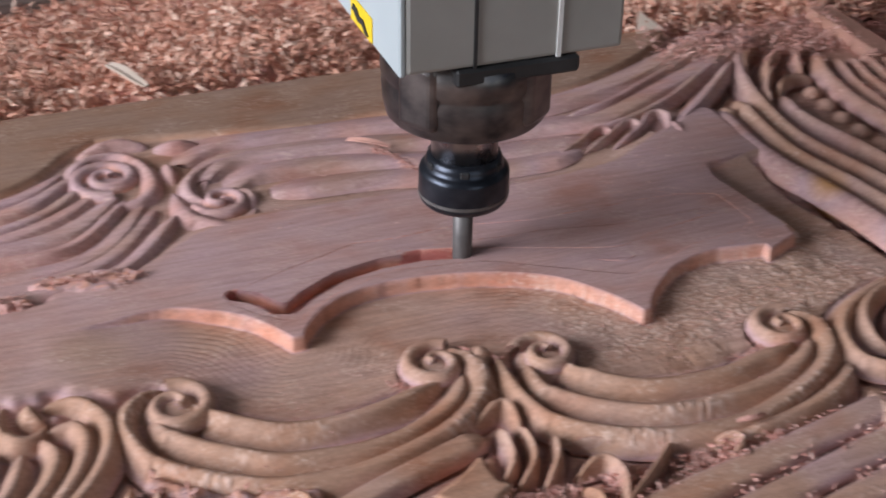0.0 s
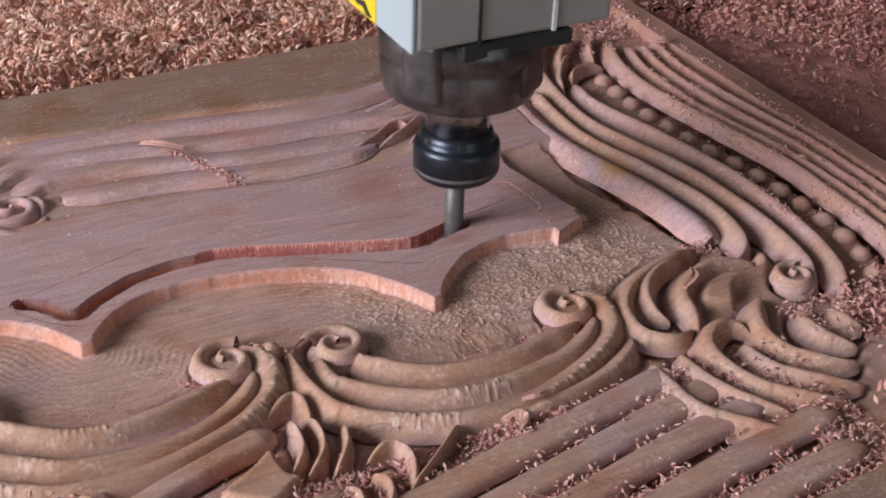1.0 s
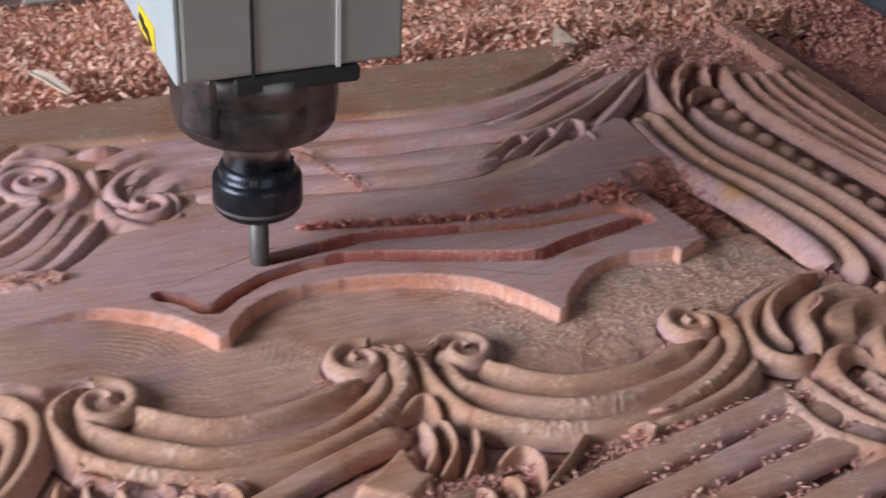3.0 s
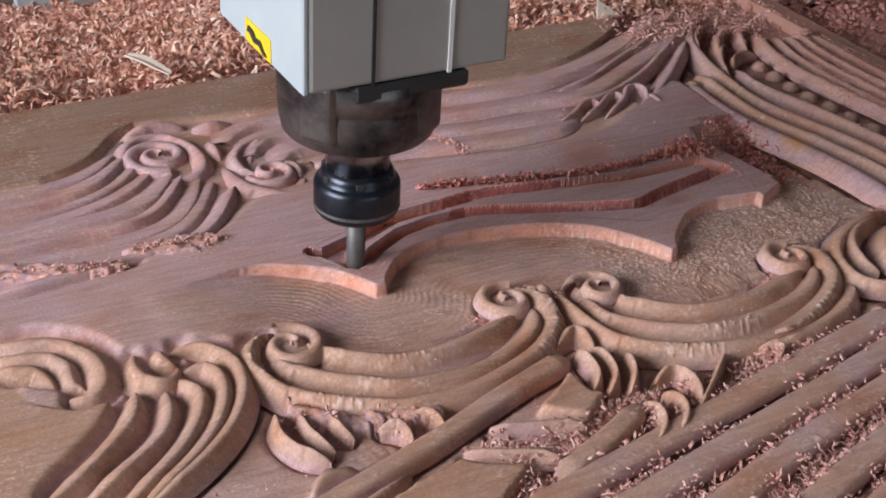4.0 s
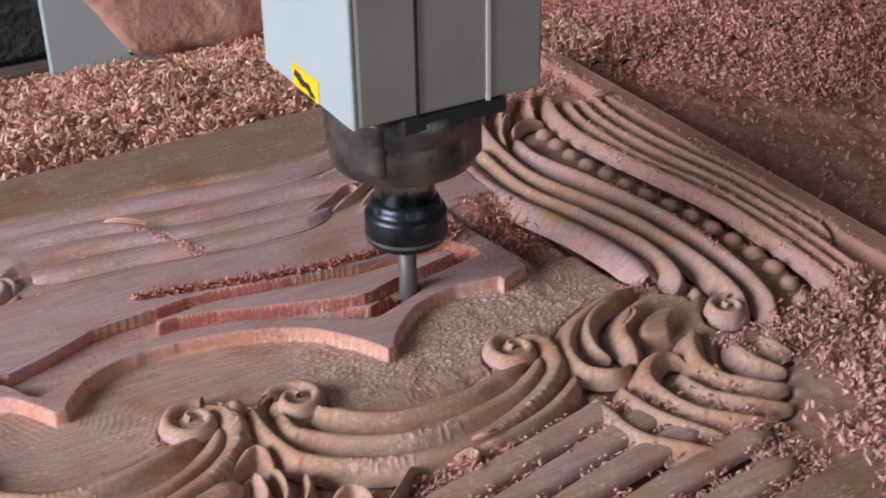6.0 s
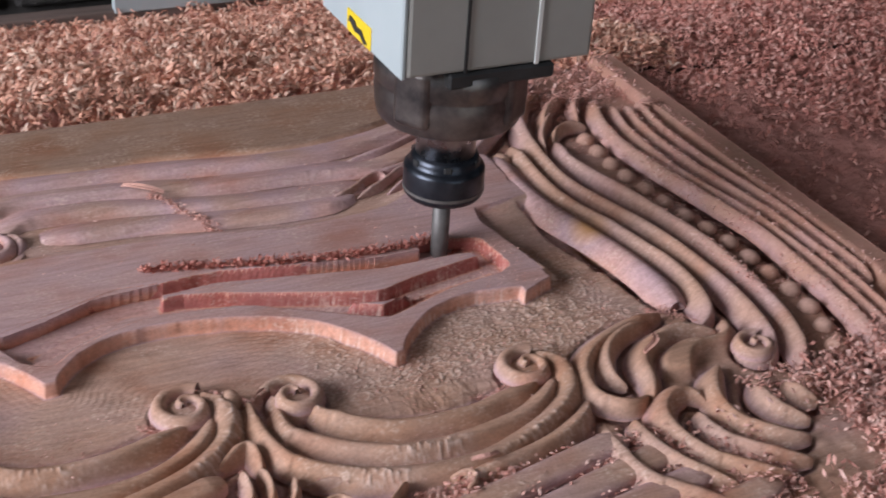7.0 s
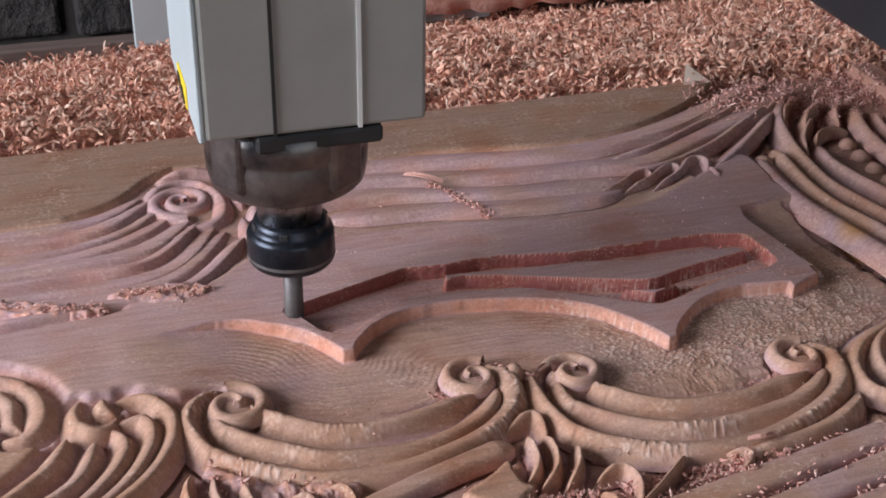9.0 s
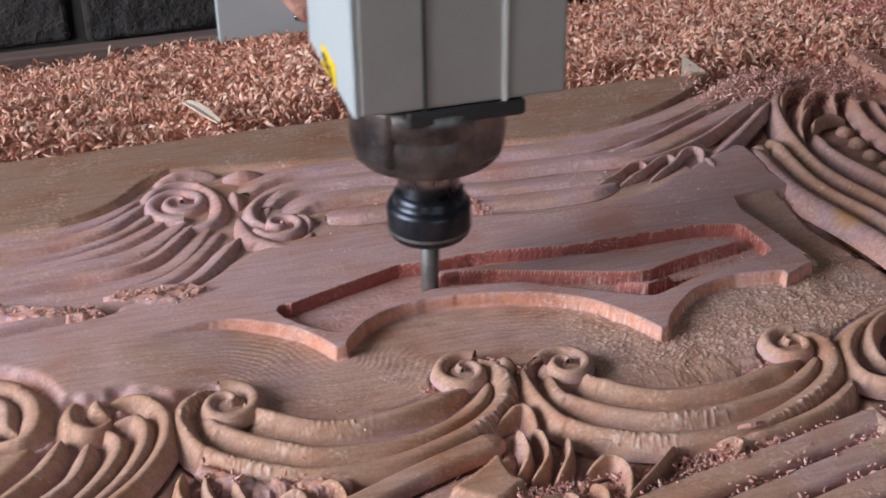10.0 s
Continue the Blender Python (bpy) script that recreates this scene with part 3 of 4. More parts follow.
def carve():
    ridge("scroll", 7.6, 0.8, 0.3, "-106,17 -114,16 -122,8 -125,-3 -120,-21 -110,-33 -85,-49 -68,-53 -50,-54 -30,-50 -8,-41 7,-28 13,-14 12,-1 6,7", -8, 0.3, 0.72)
    ridge("scroll", 7.2, 0.8, 0.3, "-113,3 -112,-8 -103,-20 -86,-32 -74,-39 -56,-42 -42,-43 -25,-40 -8,-32 2,-22 7,-11", -8, 0.3)
    ridge("scroll", 7.2, 0.8, 0.3, "-99,4 -92,-6 -83,-14 -70,-22 -54,-25 -37,-24 -21,-20 -10,-16 -1,-12", -8, 0.3)
    ridge("scroll", 7.6, 0.8, 0.3, "24,-6 22,-24 24,-39 29,-51 39,-60 53,-68 69,-73 88,-75 107,-73 126,-66 142,-57 154,-46 159,-32 157,-20 152,-15", -8, 0.3, 0.72)
    ridge("scroll", 7.2, 0.8, 0.3, "34,-14 32,-31 41,-42 53,-51 70,-59 89,-61 109,-59 130,-54 145,-44 152,-35", -8, 0.3)
    ridge("scroll", 7.2, 0.8, 0.3, "46,-16 52,-28 60,-36 72,-43 89,-46 108,-46 125,-42 136,-40 146,-34", -8, 0.3)
    ridge("scroll", 6.8, 0.8, 0.3, "160,-53 150,-64 137,-72 118,-78 98,-81 80,-82", -9)
    ridge("frond", 6.4, 0.8, 0.34, "-166,26 -170,14 -165,2 -156,2 -152,10", -7, 0.25)
    ridge("frond", 5.6, 0.8, 0.34, "-157,24 -158,15 -152,10", -7, 0.25)
    ridge("frond", 6.3, 0.8, 0.35, "-152,20 -143,21 -133,12 -130,-2 -134,-18 -144,-34 -158,-47 -174,-58 -188,-66", -7, 0.4)
    ridge("frond", 6.3, 0.8, 0.35, "-152,5 -142,6 -139,-6 -144,-22 -154,-37 -168,-50 -184,-61 -190,-65", -7, 0.4)
    ridge("frond", 6.3, 0.8, 0.35, "-155,2 -150,-10 -155,-24 -166,-39 -180,-51 -196,-62", -7, 0.4)
    ridge("frond", 6.3, 0.8, 0.35, "-162,-4 -167,-23 -176,-34 -192,-45 -208,-56", -7, 0.4)
    ridge("frond", 6.3, 0.8, 0.35, "-173,1 -179,-15 -191,-28 -208,-42 -221,-49", -7, 0.4)
    ridge("frond", 8.0, 0.8, 0.35, "-224,57 -211,51 -197,47 -186,36 -182,23 -184,10 -191,4 -198,7", -7, 0.25)
    ridge("frond", 7.2, 0.8, 0.35, "-226,47 -213,41 -200,37 -194,27 -195,16 -190,11", -7, 0.25)
    ridge("frond", 7.2, 0.8, 0.35, "-228,38 -215,33 -205,28 -201,16", -7, 0.25)
    ridge("leaflet", 4.0, 0.8, 0.35, "-127,-35 -131,-49 -127,-62 -118,-71", -9, 0.5)
    ridge("leaflet", 4.0, 0.8, 0.35, "-119,-39 -120,-54 -114,-66", -9, 0.5)
    ridge("leaflet", 4.0, 0.8, 0.35, "-109,-44 -108,-56 -104,-62", -9, 0.5)
    ridge("leaflet", 5.1, 0.8, 0.35, "-94,-61 -85,-61 -83,-71", -9, 0.5)
    ridge("leaflet", 4.0, 0.8, 0.35, "-79,-58 -70,-61 -68,-70", -9, 0.5)
    ridge("frond", 5.6, 0.8, 0.35, "225,-9 202,-13 181,-22 167,-35 162,-51 166,-62 176,-66 185,-61", -7, 0.25)
    ridge("frond", 5.0, 0.8, 0.35, "216,-13 197,-17 183,-28 176,-44 180,-53", -7, 0.25)
    ridge("frond", 6.2, 0.8, 0.35, "242,-30 224,-23 206,-29 194,-40 191,-53 186,-64", -7, 0.25)
    ridge("frond", 6.9, 0.8, 0.35, "155,-75 152,-91 154,-107 163,-120 174,-130 183,-136", -7, 0.25)
    ridge("frond", 6.2, 0.8, 0.35, "170,-74 167,-88 172,-105 179,-116 188,-124", -7, 0.25)
    ridge("frond", 6.2, 0.8, 0.35, "206,-74 204,-66 195,-64 185,-71 181,-80 182,-95 188,-109 197,-118 212,-127", -7, 0.25)
    ridge("frond", 6.2, 0.8, 0.35, "198,-79 196,-94 204,-107 216,-117 226,-122", -7, 0.25)
    ridge("frond", 6.2, 0.8, 0.35, "227,-53 214,-66 209,-83 214,-97 227,-107 235,-109", -7, 0.25)
    ridge("frond", 6.2, 0.8, 0.35, "236,-68 230,-82 235,-94 242,-100", -7, 0.25)
    ridge("frond", 5.6, 0.8, 0.35, "246,-75 248,-86 253,-91", -7, 0.25)
    ridge("cove", 10.5, 0.8, 0.6, "223,160 220,125 223,95 229,72 235,45 238,20 238,-4", -8, 0.9)
    for half, text in ((6.4, "238,172 234,142 233,114 237,92 243,74 248,50 252,30 252,10 250,-2 246,-16 238,-22"), (6.6, "286,240 271,225 260,207 252,182 247,155 245,128 248,109 254,88 260,68 264,48 266,25 267,0 265,-25 260,-45 252,-58"),
                       (6.6, "266,170 260,148 263,128 269,107 274,85 278,64 281,45 282,22 281,-5 278,-30 270,-55 262,-66"), (5.2, "314,210 304,182 300,155 302,129 307,95 312,67 316,36 315,5 312,-40 300,-85"),
                       (4.2, "322,200 313,165 312,122 315,95 320,70 324,35 324,-10 318,-70"), (4.0, "331,198 324,165 324,122 328,90 333,50 333,0 328,-60"), (3.6, "341,200 335,166 335,126 339,91 343,50 343,-20")):
        ridge("moulding", half, 0.8 if half > 5 else 0.5, 0.42, text, -9.5 if half > 6 else -6.5, 0.25)
    ridge("leaf", 3.8, 0.8, 0.4, "289,230 272,219 258,194", -7)
    ridge("leaf", 3.4, 0.8, 0.4, "283,203 270,189 258,171 254,156", -7)
    ridge("leaf", 3.4, 0.8, 0.4, "295,181 283,184 271,178 264,166", -7)
    ridge("leaf", 4.0, 0.8, 0.4, "300,222 280,206 266,184", -7)
    ridge("leaf", 4.0, 0.8, 0.4, "312,222 298,204 294,190", -7)
    for text in ("264,217 236,190 209,166 189,152", "270,230 234,204 210,186 191,175 168,165 140,158", "268,240 233,222 199,204 168,187 140,180", "262,247 237,234 205,214 178,203 150,198"):
        ridge("leaf", 5.4, 1.2, 0.52, text, -4.5)
    ridge("leaf", 4.2, 1.4, 0.55, "112,139 130,147 146,159 154,158 151,147", -6, 0.1)
    ridge("leaf", 4.2, 1.4, 0.55, "130,139 150,150 165,162 172,160 168,147", -6, 0.1)
    ridge("leaf", 4.2, 1.4, 0.55, "148,139 168,152 183,168 191,163 184,147", -6, 0.1)
    ridge("leaf", 6.0, 1.0, 0.6, "188,160 189,151 187,134", -6)
    ridge("band", 10.4, 0.6, 0.56, "-66,192 -56,203 -40,209 -10,208 42,204 95,196 134,196 164,203 198,215 238,234 275,257", -3.0, 0.7)
    ridge("band", 10.4, 0.6, 0.56, "-58,172 -52,184 -36,191 8,189 65,178 127,174 154,170 181,183 216,201 249,219 289,245", -3.0, 0.7)
    ridge("band", 10.4, 0.6, 0.56, "-46,160 -38,171 -20,173 10,170 56,158 100,152 140,153", -3.0, 0.7)
    ridge("band", 10.4, 0.6, 0.56, "-30,152 20,149 60,142 104,139 130,143", -3.0, 0.7)
    ridge("curl", 7.5, 0.8, 0.6, "-119,182 -119,200 -108,212 -93,210 -84,195 -83,175 -90,162 -102,161 -114,166", -7)
    ridge("curl", 9.0, 2.5, 0.6, "-114,215 -97,223 -78,218", -8, 0.8)
    ridge("curl", 9.0, 2.5, 0.6, "-76,213 -52,210", -8, 0.8)
    ridge("curl", 9.8, 0.8, 0.6, "-74,170 -74,151 -69,136 -57,127 -45,132 -39,144", -7)
    ridge("curl", 6.3, 0.8, 0.6, "-24,191 -44,189 -59,183 -68,169 -65,155 -54,153", -7)
    ridge("curl", 7.0, 0.8, 0.6, "-60,165 -53,182 -38,190 -10,195", -7)
    ridge("curl", 5.6, 0.8, 0.6, "-52,150 -46,157 -39,152 -42,140", -7)
    ridge("curl", 6.0, 0.8, 0.6, "-73,198 -73,184 -73,174", -7)
    ridge("leaflet", 3.5, 0.8, 0.35, "8,-48 8,-58 6,-69 -1,-75", -9, 0.5)
    ridge("leaflet", 3.5, 0.8, 0.35, "15,-49 16,-61 12,-73 3,-80", -9, 0.5)
    ridge("leaflet", 3.5, 0.8, 0.35, "26,-58 22,-72 13,-82", -9, 0.5)
    ridge("leaflet", 4.0, 0.8, 0.35, "26,-81 36,-76 41,-81 40,-92 33,-104", -9, 0.5)
    ridge("leaflet", 4.0, 0.8, 0.35, "25,-88 28,-98 22,-108 12,-115", -9, 0.5)
    ridge("leaflet", 4.0, 0.8, 0.35, "13,-90 16,-98 11,-109 0,-116", -9, 0.5)
    ridge("leaflet", 2.6, 0.8, 0.35, "66,-77 48,-92 32,-104", -9, 0.5)
    ridge("leaflet", 4.0, -2.0, 0.35, "31,-63 41,-65 48,-71", -9, 0.5)
    ridge("leaflet", 4.0, -2.0, 0.35, "51,-70 62,-76", -9, 0.5)
    ridge("leaflet", 3.5, 0.8, 0.35, "83,-91 92,-86 90,-81 82,-80", -9, 0.5)
    ridge("leaflet", 5.1, 0.8, 0.35, "1,-42 14,-34 17,-40 16,-50", -9, 0.5)
    ridge("flute", 6.0, -1.0, 0.31, "-160,-104 -127,-92 -77,-77 -39,-63 1,-50", -7.5, 0.9)
    ridge("flute", 7.2, -0.9, 0.40, "-65,-128 -9,-117 62,-103 160,-83", -5.5, 0.9)
    ridge("flute", 7.2, -0.9, 0.40, "-38,-142 7,-133 65,-120 174,-96", -5.5, 0.9)
    ridge("flute", 7.2, -0.9, 0.40, "-6,-158 43,-143 86,-132 130,-122 182,-113", -5.5, 0.9)
    ridge("flute", 7.2, -0.9, 0.40, "0,-181 40,-168 86,-153 130,-142 204,-129", -5.5, 0.9)
    ridge("flute", 7.2, -0.9, 0.40, "40,-188 86,-173 140,-160 200,-150", -5.5, 0.9)
    # short rolls and slivers of leaf between the flutes
    ridge("leaflet", 5.0, 0.4, 0.45, "-54,-80 -37,-86 -24,-90 -17,-95", -7, 0.8)
    ridge("leaflet", 5.0, -0.2, 0.45, "-70,-88 -57,-95 -45,-100 -36,-107", -7, 0.8)
    ridge("flute", 6.0, -0.6, 0.33, "12,-91 0,-98 -18,-106 -44,-116", -7.5, 0.7)
    # fan of thin strands below the upper scroll
    root, tip = smooth_line(points("-124,202 -109,183 -96,166 -87,155 -81,149 -78,146"), 0.5)[0], smooth_line(points("-250,172 -243,156 -236,140 -229,124 -222,108 -215,92"), 0.5)[0]
    mid, far = smooth_line(points("-148,184 -141,168 -134,151 -126,135 -119,118 -112,102"), 0.5)[0], smooth_line(points("-186,174 -180,158 -175,143 -169,127 -164,112 -158,96"), 0.5)[0]
    for i in range(9):
        spots = [p[int((len(p) - 1) * i / 8)] for p in (tip, far, mid, root)]
        ridge("band", 8.0 + 1.8 * math.sin(i * 2.1), 0.7 + 1.0 * math.sin(i * 1.7), 0.56 + 0.06 * math.sin(i * 2.7), " ".join("%.1f,%.1f" % (p[0] + 2.5 * math.sin(i * 3.1 + j), p[1] + 2.5 * math.sin(i * 1.3 + 2 * j)) for j, p in enumerate(spots)), -3.4)
    volute(-104, 3, 14.0, 1.45, 95, -1, 0.33)
    volute(-1, -4, 13.0, 1.4, 55, 1, 0.34)
    volute(43, -12, 12.5, 1.45, 150, -1, 0.34)
    volute(145, -27, 12.5, 1.4, 60, 1, 0.34)
    volute(251, -49, 9.5, 1.4, 60, 1, 0.4)
    volute(-102, 189, 17.0, 1.8, 270, -1, 0.58)
    volute(-54, 150, 13.0, 1.4, 190, 1, 0.58)


carve()


def dome(name, x, y, r, h, tone, base=-6.5, seg=20, rings=7):
    """A rounded boss or bead on the panel."""
    verts, faces = [(x, y, base + h)], []
    for i in range(1, rings + 1):
        a = math.pi / 2 * i / rings
        verts += [(x + r * math.sin(a) * math.cos(math.tau * j / seg), y + r * math.sin(a) * math.sin(math.tau * j / seg), base + h * math.cos(a)) for j in range(seg)]
    faces += [(0, 1 + j, 1 + (j + 1) % seg) for j in range(seg)]
    for i in range(rings - 1):
        for j in range(seg):
            a, b = 1 + i * seg + j, 1 + i * seg + (j + 1) % seg
            faces.append((a, a + seg, b + seg, b))
    return link_mesh(name, np.array(verts) * MM, faces, WOOD, panel, "", True, tone)


def beads():
    line, s = smooth_line(points("287,168 285,130 288,98 292,67 297,45 299,18 300,-12 298,-32 290,-58"), 0.5)
    for i in range(15):
        x, y = line[int((len(line) - 1) * i / 14)]
        dome("bead", x, y, 5.4 + 0.3 * math.sin(i * 2.3), 5.0, 0.44, -6.4, 18, 6)
    for x, y, r, h in ((226, 158, 6, 6.0), (18, -3, 5, 7.5)):
        dome("boss", x, y, r, h, 0.36)


beads()


build_body()


# ---- wood still standing in the pocket: each piece goes down as the cutter passes ----
def pocket_pieces():
    c = 0.45
    gx, gy = np.meshgrid(np.arange(-80, 190, c), np.arange(15, 105, c))
    cx, cy = gx + c / 2, gy + c / 2
    first = np.full(gx.shape, 99.0)
    for (ax, ay), t in zip(tip_xy[::-1], tip_t[::-1]):
        j0, i0 = int((ax - 6 + 80) / c), int((ay - 6 - 15) / c)
        j1, i1 = j0 + int(13 / c), i0 + int(13 / c)
        i0, j0 = max(i0, 0), max(j0, 0)
        w = (slice(i0, i1), slice(j0, j1))
        sub = first[w]
        sub[np.hypot(cx[w] - ax, cy[w] - ay) < CUT_R + 0.55] = t
    extra = (line_distance(cx, cy, CLEARED) < CUT_R + 0.55) & (first > 4.3)
    first[extra] = np.minimum(first[extra], 4.3 + 0.4 * (cx[extra] + 60) / 70)
    gone = line_distance(cx, cy, BEFORE) < CUT_R - 0.3
    first[gone] = -1
    pieces = []
    for k in range(67):
        t0, t1 = k * 0.15, (k + 1) * 0.15
        pick = (first >= t0) & (first < t1)
        if not pick.any():
            continue
        verts, faces = [], []
        pad = np.pad(pick, 1)
        for i, j in zip(*np.nonzero(pick)):
            x, y, n = gx[i, j], gy[i, j], len(verts)
            verts += [(x, y, -0.12), (x + c, y, -0.12), (x + c, y + c, -0.12), (x, y + c, -0.12), (x, y, -7.6), (x + c, y, -7.6), (x + c, y + c, -7.6), (x, y + c, -7.6)]
            faces.append((n, n + 1, n + 2, n + 3))
            if not pad[i, j + 1]:
                faces.append((n, n + 4, n + 5, n + 1))
            if not pad[i + 1, j + 2]:
                faces.append((n + 1, n + 5, n + 6, n + 2))
            if not pad[i + 2, j + 1]:
                faces.append((n + 2, n + 6, n + 7, n + 3))
            if not pad[i + 1, j]:
                faces.append((n + 3, n + 7, n + 4, n))
        # sides redden downwards: fresh cut with its lit glow painted in
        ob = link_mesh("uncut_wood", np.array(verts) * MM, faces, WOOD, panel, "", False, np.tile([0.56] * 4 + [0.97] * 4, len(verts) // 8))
        pieces.append((ob, t0))
    return pieces


PIECES = pocket_pieces()

# ---- the router head ----
head = tagged(new("router_head"), "grey router head with black collet nut and steel cutter", "router")


def router_head():
    bm = box_bm(-0.038, 0.053, -0.034, 0.060, 0.107, 0.62, 0.0018, 2)
    housing = part("housing", bm, PAINT, head, "grey painted aluminium spindle housing")
    part("side_plate", box_bm(-0.0405, -0.0378, -0.0335, 0.0605, 0.1065, 0.62, 0.0008, 1), PALE, housing, "pale blue-grey side plate")
    # strips for two grooves: black for the dark one, white paints the lit edge
    for x, w, m in ((-0.010, 0.0007, BLACK), (0.025, 0.0009, WHITE)):
        part("seam", box_bm(x - w, x + w, -0.0348, -0.0335, 0.107, 0.62), m, housing)
    part("sticker", box_bm(-0.0412, -0.0403, -0.001, 0.027, 0.1074, 0.1180, 0.0003, 1), YELLOW, housing, "yellow warning sticker with a black mark")
    bm = bmesh.new()
    outline = [(0.002, 0.1092), (0.006, 0.1086), (0.010, 0.1112), (0.016, 0.1105), (0.0215, 0.1132), (0.024, 0.1127), (0.0225, 0.1158), (0.017, 0.1152), (0.0145, 0.1132), (0.009, 0.1138), (0.0055, 0.1110)]
    front = [bm.verts.new((-0.0418, y, z)) for y, z in outline]
    back = [bm.verts.new((-0.0410, y, z)) for y, z in outline]
    bm.faces.new(front[::-1])
    for i in range(len(outline)):
        j = (i + 1) % len(outline)
        bm.faces.new((front[i], front[j], back[j], back[i]))
    part("sticker_mark", bm, BLACK, housing)
    bm = box_bm(-0.018, 0.0345, -0.0352, 0.045, 0.0995, 0.1068, 0.0012, 1)
    part("bracket", bm, BLACK, head, "black clamp bracket")
    flange = part("flange", turned_bm([(20, 71.5), (30.5, 71.6), (32.6, 72.2), (33.8, 73.6), (34.9, 79), (35.4, 87), (34.6, 89.5), (34.6, 91), (35.8, 92.5), (35.8, 103), (31, 106.8)], 96), STEEL, head, "worn dark steel spindle nose", True)
    for k in range(4):
        bm = box_bm(0.0285, 0.0368, -0.0095, 0.0095, 0.0765, 0.1062, 0.0038, 4)
        bm.transform(pose(0, 0, 0, 0, 0, 215 + 90 * k))
        part("lug", bm, STEEL, flange)
    part("neck", turned_bm([(14.4, 52), (14.4, 64), (15.0, 66), (15.4, 72)], 48), NECKM, head, "bright turned steel neck", True)
    nut = part("collet_nut", turned_bm([(9, 29), (16.6, 29), (18.2, 29.6), (19.4, 31.2), (19.7, 33), (19.7, 43.6), (19.2, 45.2), (17.8, 46.2), (17.0, 46.8), (16.8, 48.8), (16.2, 50.6), (15.0, 51.8), (13, 52.4)], 72), NUTM, head, "black collet nut", True)
    part("ring", turned_bm([(19.0, 32.6), (19.85, 32.9), (19.85, 34.4), (19.0, 34.7)], 72), CARB, nut, "grey worn band")
    for k in range(6):
        bm = box_bm(0.0158, 0.0173, -0.002, 0.002, 0.0472, 0.0504, 0.0005, 1)
        bm.transform(pose(0, 0, 0, 0, 0, 60 * k + 10))
        part("slot", bm, BLACK, nut)
    part("cutter", turned_bm([(3.6, -6.8), (4.3, -6.2), (4.4, 2), (4.4, 29.5)], 32), CARB, head, "grey carbide cutter shank", True)
    # carriage behind, with its dust-covered beam
    plate = part("carriage_plate", box_bm(-0.024, 0.30, 0.612, 0.622, -0.104, 0.40, 0.001, 1), PALE, head, "pale blue steel carriage plate")
    for x, z in ((0.026, -0.045), (0.047, -0.088), (-0.012, 0.02)):
        bm = turned_bm([(3.2, 0), (3.2, 2.5), (2.4, 3.4)], 12)
        bm.transform(Matrix.Translation((x, 0.612, z)) @ pose(0, 0, 0, 90, 0, 0))
        part("bolt", bm, NECKM, plate)
    # beam caked with dust, its edge falling away slantwise over the plate
    bm = bmesh.new()
    rng = np.random.default_rng(12)
    rows = []
    ci, cj = np.meshgrid(np.arange(24) * 14.0, np.arange(121) * 5.4, indexing="ij")
    caked = value_noise(ci, cj, 30, 61) + 0.4 * value_noise(ci, cj, 11, 62)
    lower = value_noise(np.arange(121) * 5.4, np.zeros(121), 16, 63)
    for i in range(24):
        z = -0.093 + 0.32 * i / 23
        x0 = 0.048 - 0.62 * (z + 0.093) if z < 0.03 else -0.02
        rows.append([bm.verts.new((x0 + (0.62 - x0) * j / 120, 0.600 + 0.004 * caked[i, j] + 0.0008 * rng.uniform(-1, 1) + (0.010 if j == 0 else 0), z + (0.003 * lower[j] if i == 0 else 0.0))) for j in range(121)])
    for a, b in zip(rows, rows[1:]):
        for j in range(120):
            bm.faces.new((a[j], a[j + 1], b[j + 1], b[j]))
    low = [bm.verts.new((v.co.x, 0.64, v.co.z)) for v in rows[0]]
    for j in range(120):
        bm.faces.new((rows[0][j], low[j], low[j + 1], rows[0][j + 1]))
    part("dust_caked_beam", bm, CAKED, head, "carriage beam caked with salmon sawdust", True)
    part("drive_cover", box_bm(0.290, 0.42, -0.16, 0.30, 0.100, 0.30, 0.004, 2), DARKBOX, head, "dark blue-grey plastic drive cover")


router_head()


# ---- shavings, bed and workshop ----
def heap_height(x, y):
    """The shavings fall away from the panel's back edge; beside its end the dust lies low."""
    z = -5 + 6 * value_noise(x, y, 60, 21) + 4 * value_noise(x, y, 22, 22) + 1.5 * value_noise(x, y, 8, 23)
    z = z - 6 * np.clip((285 - y) / 20, 0, 1)
    slope = 0.27 * np.maximum(0, y - 295)
    right = step_down(x, 305, 375)
    low = -20 + 2.0 * value_noise(x, y, 30, 24) + 12 * step_down(y - 0.3 * (x - 357), 230, 300) + 2.5 * value_noise(x, y, 9, 25)
    return z * (1 - right) + low * right - slope


def grid_mesh(name, xs, ys, fn, mat):
    gx, gy = np.meshgrid(xs, ys)
    z = fn(gx, gy)
    nx, ny = len(xs), len(ys)
    idx = np.arange(nx * ny).reshape(ny, nx)
    quads = np.stack([idx[:-1, :-1], idx[:-1, 1:], idx[1:, 1:], idx[1:, :-1]], -1).reshape(-1, 4)
    return link_mesh(name, np.stack([gx, gy, z], -1).reshape(-1, 3) * MM, quads, mat, None, "", True)


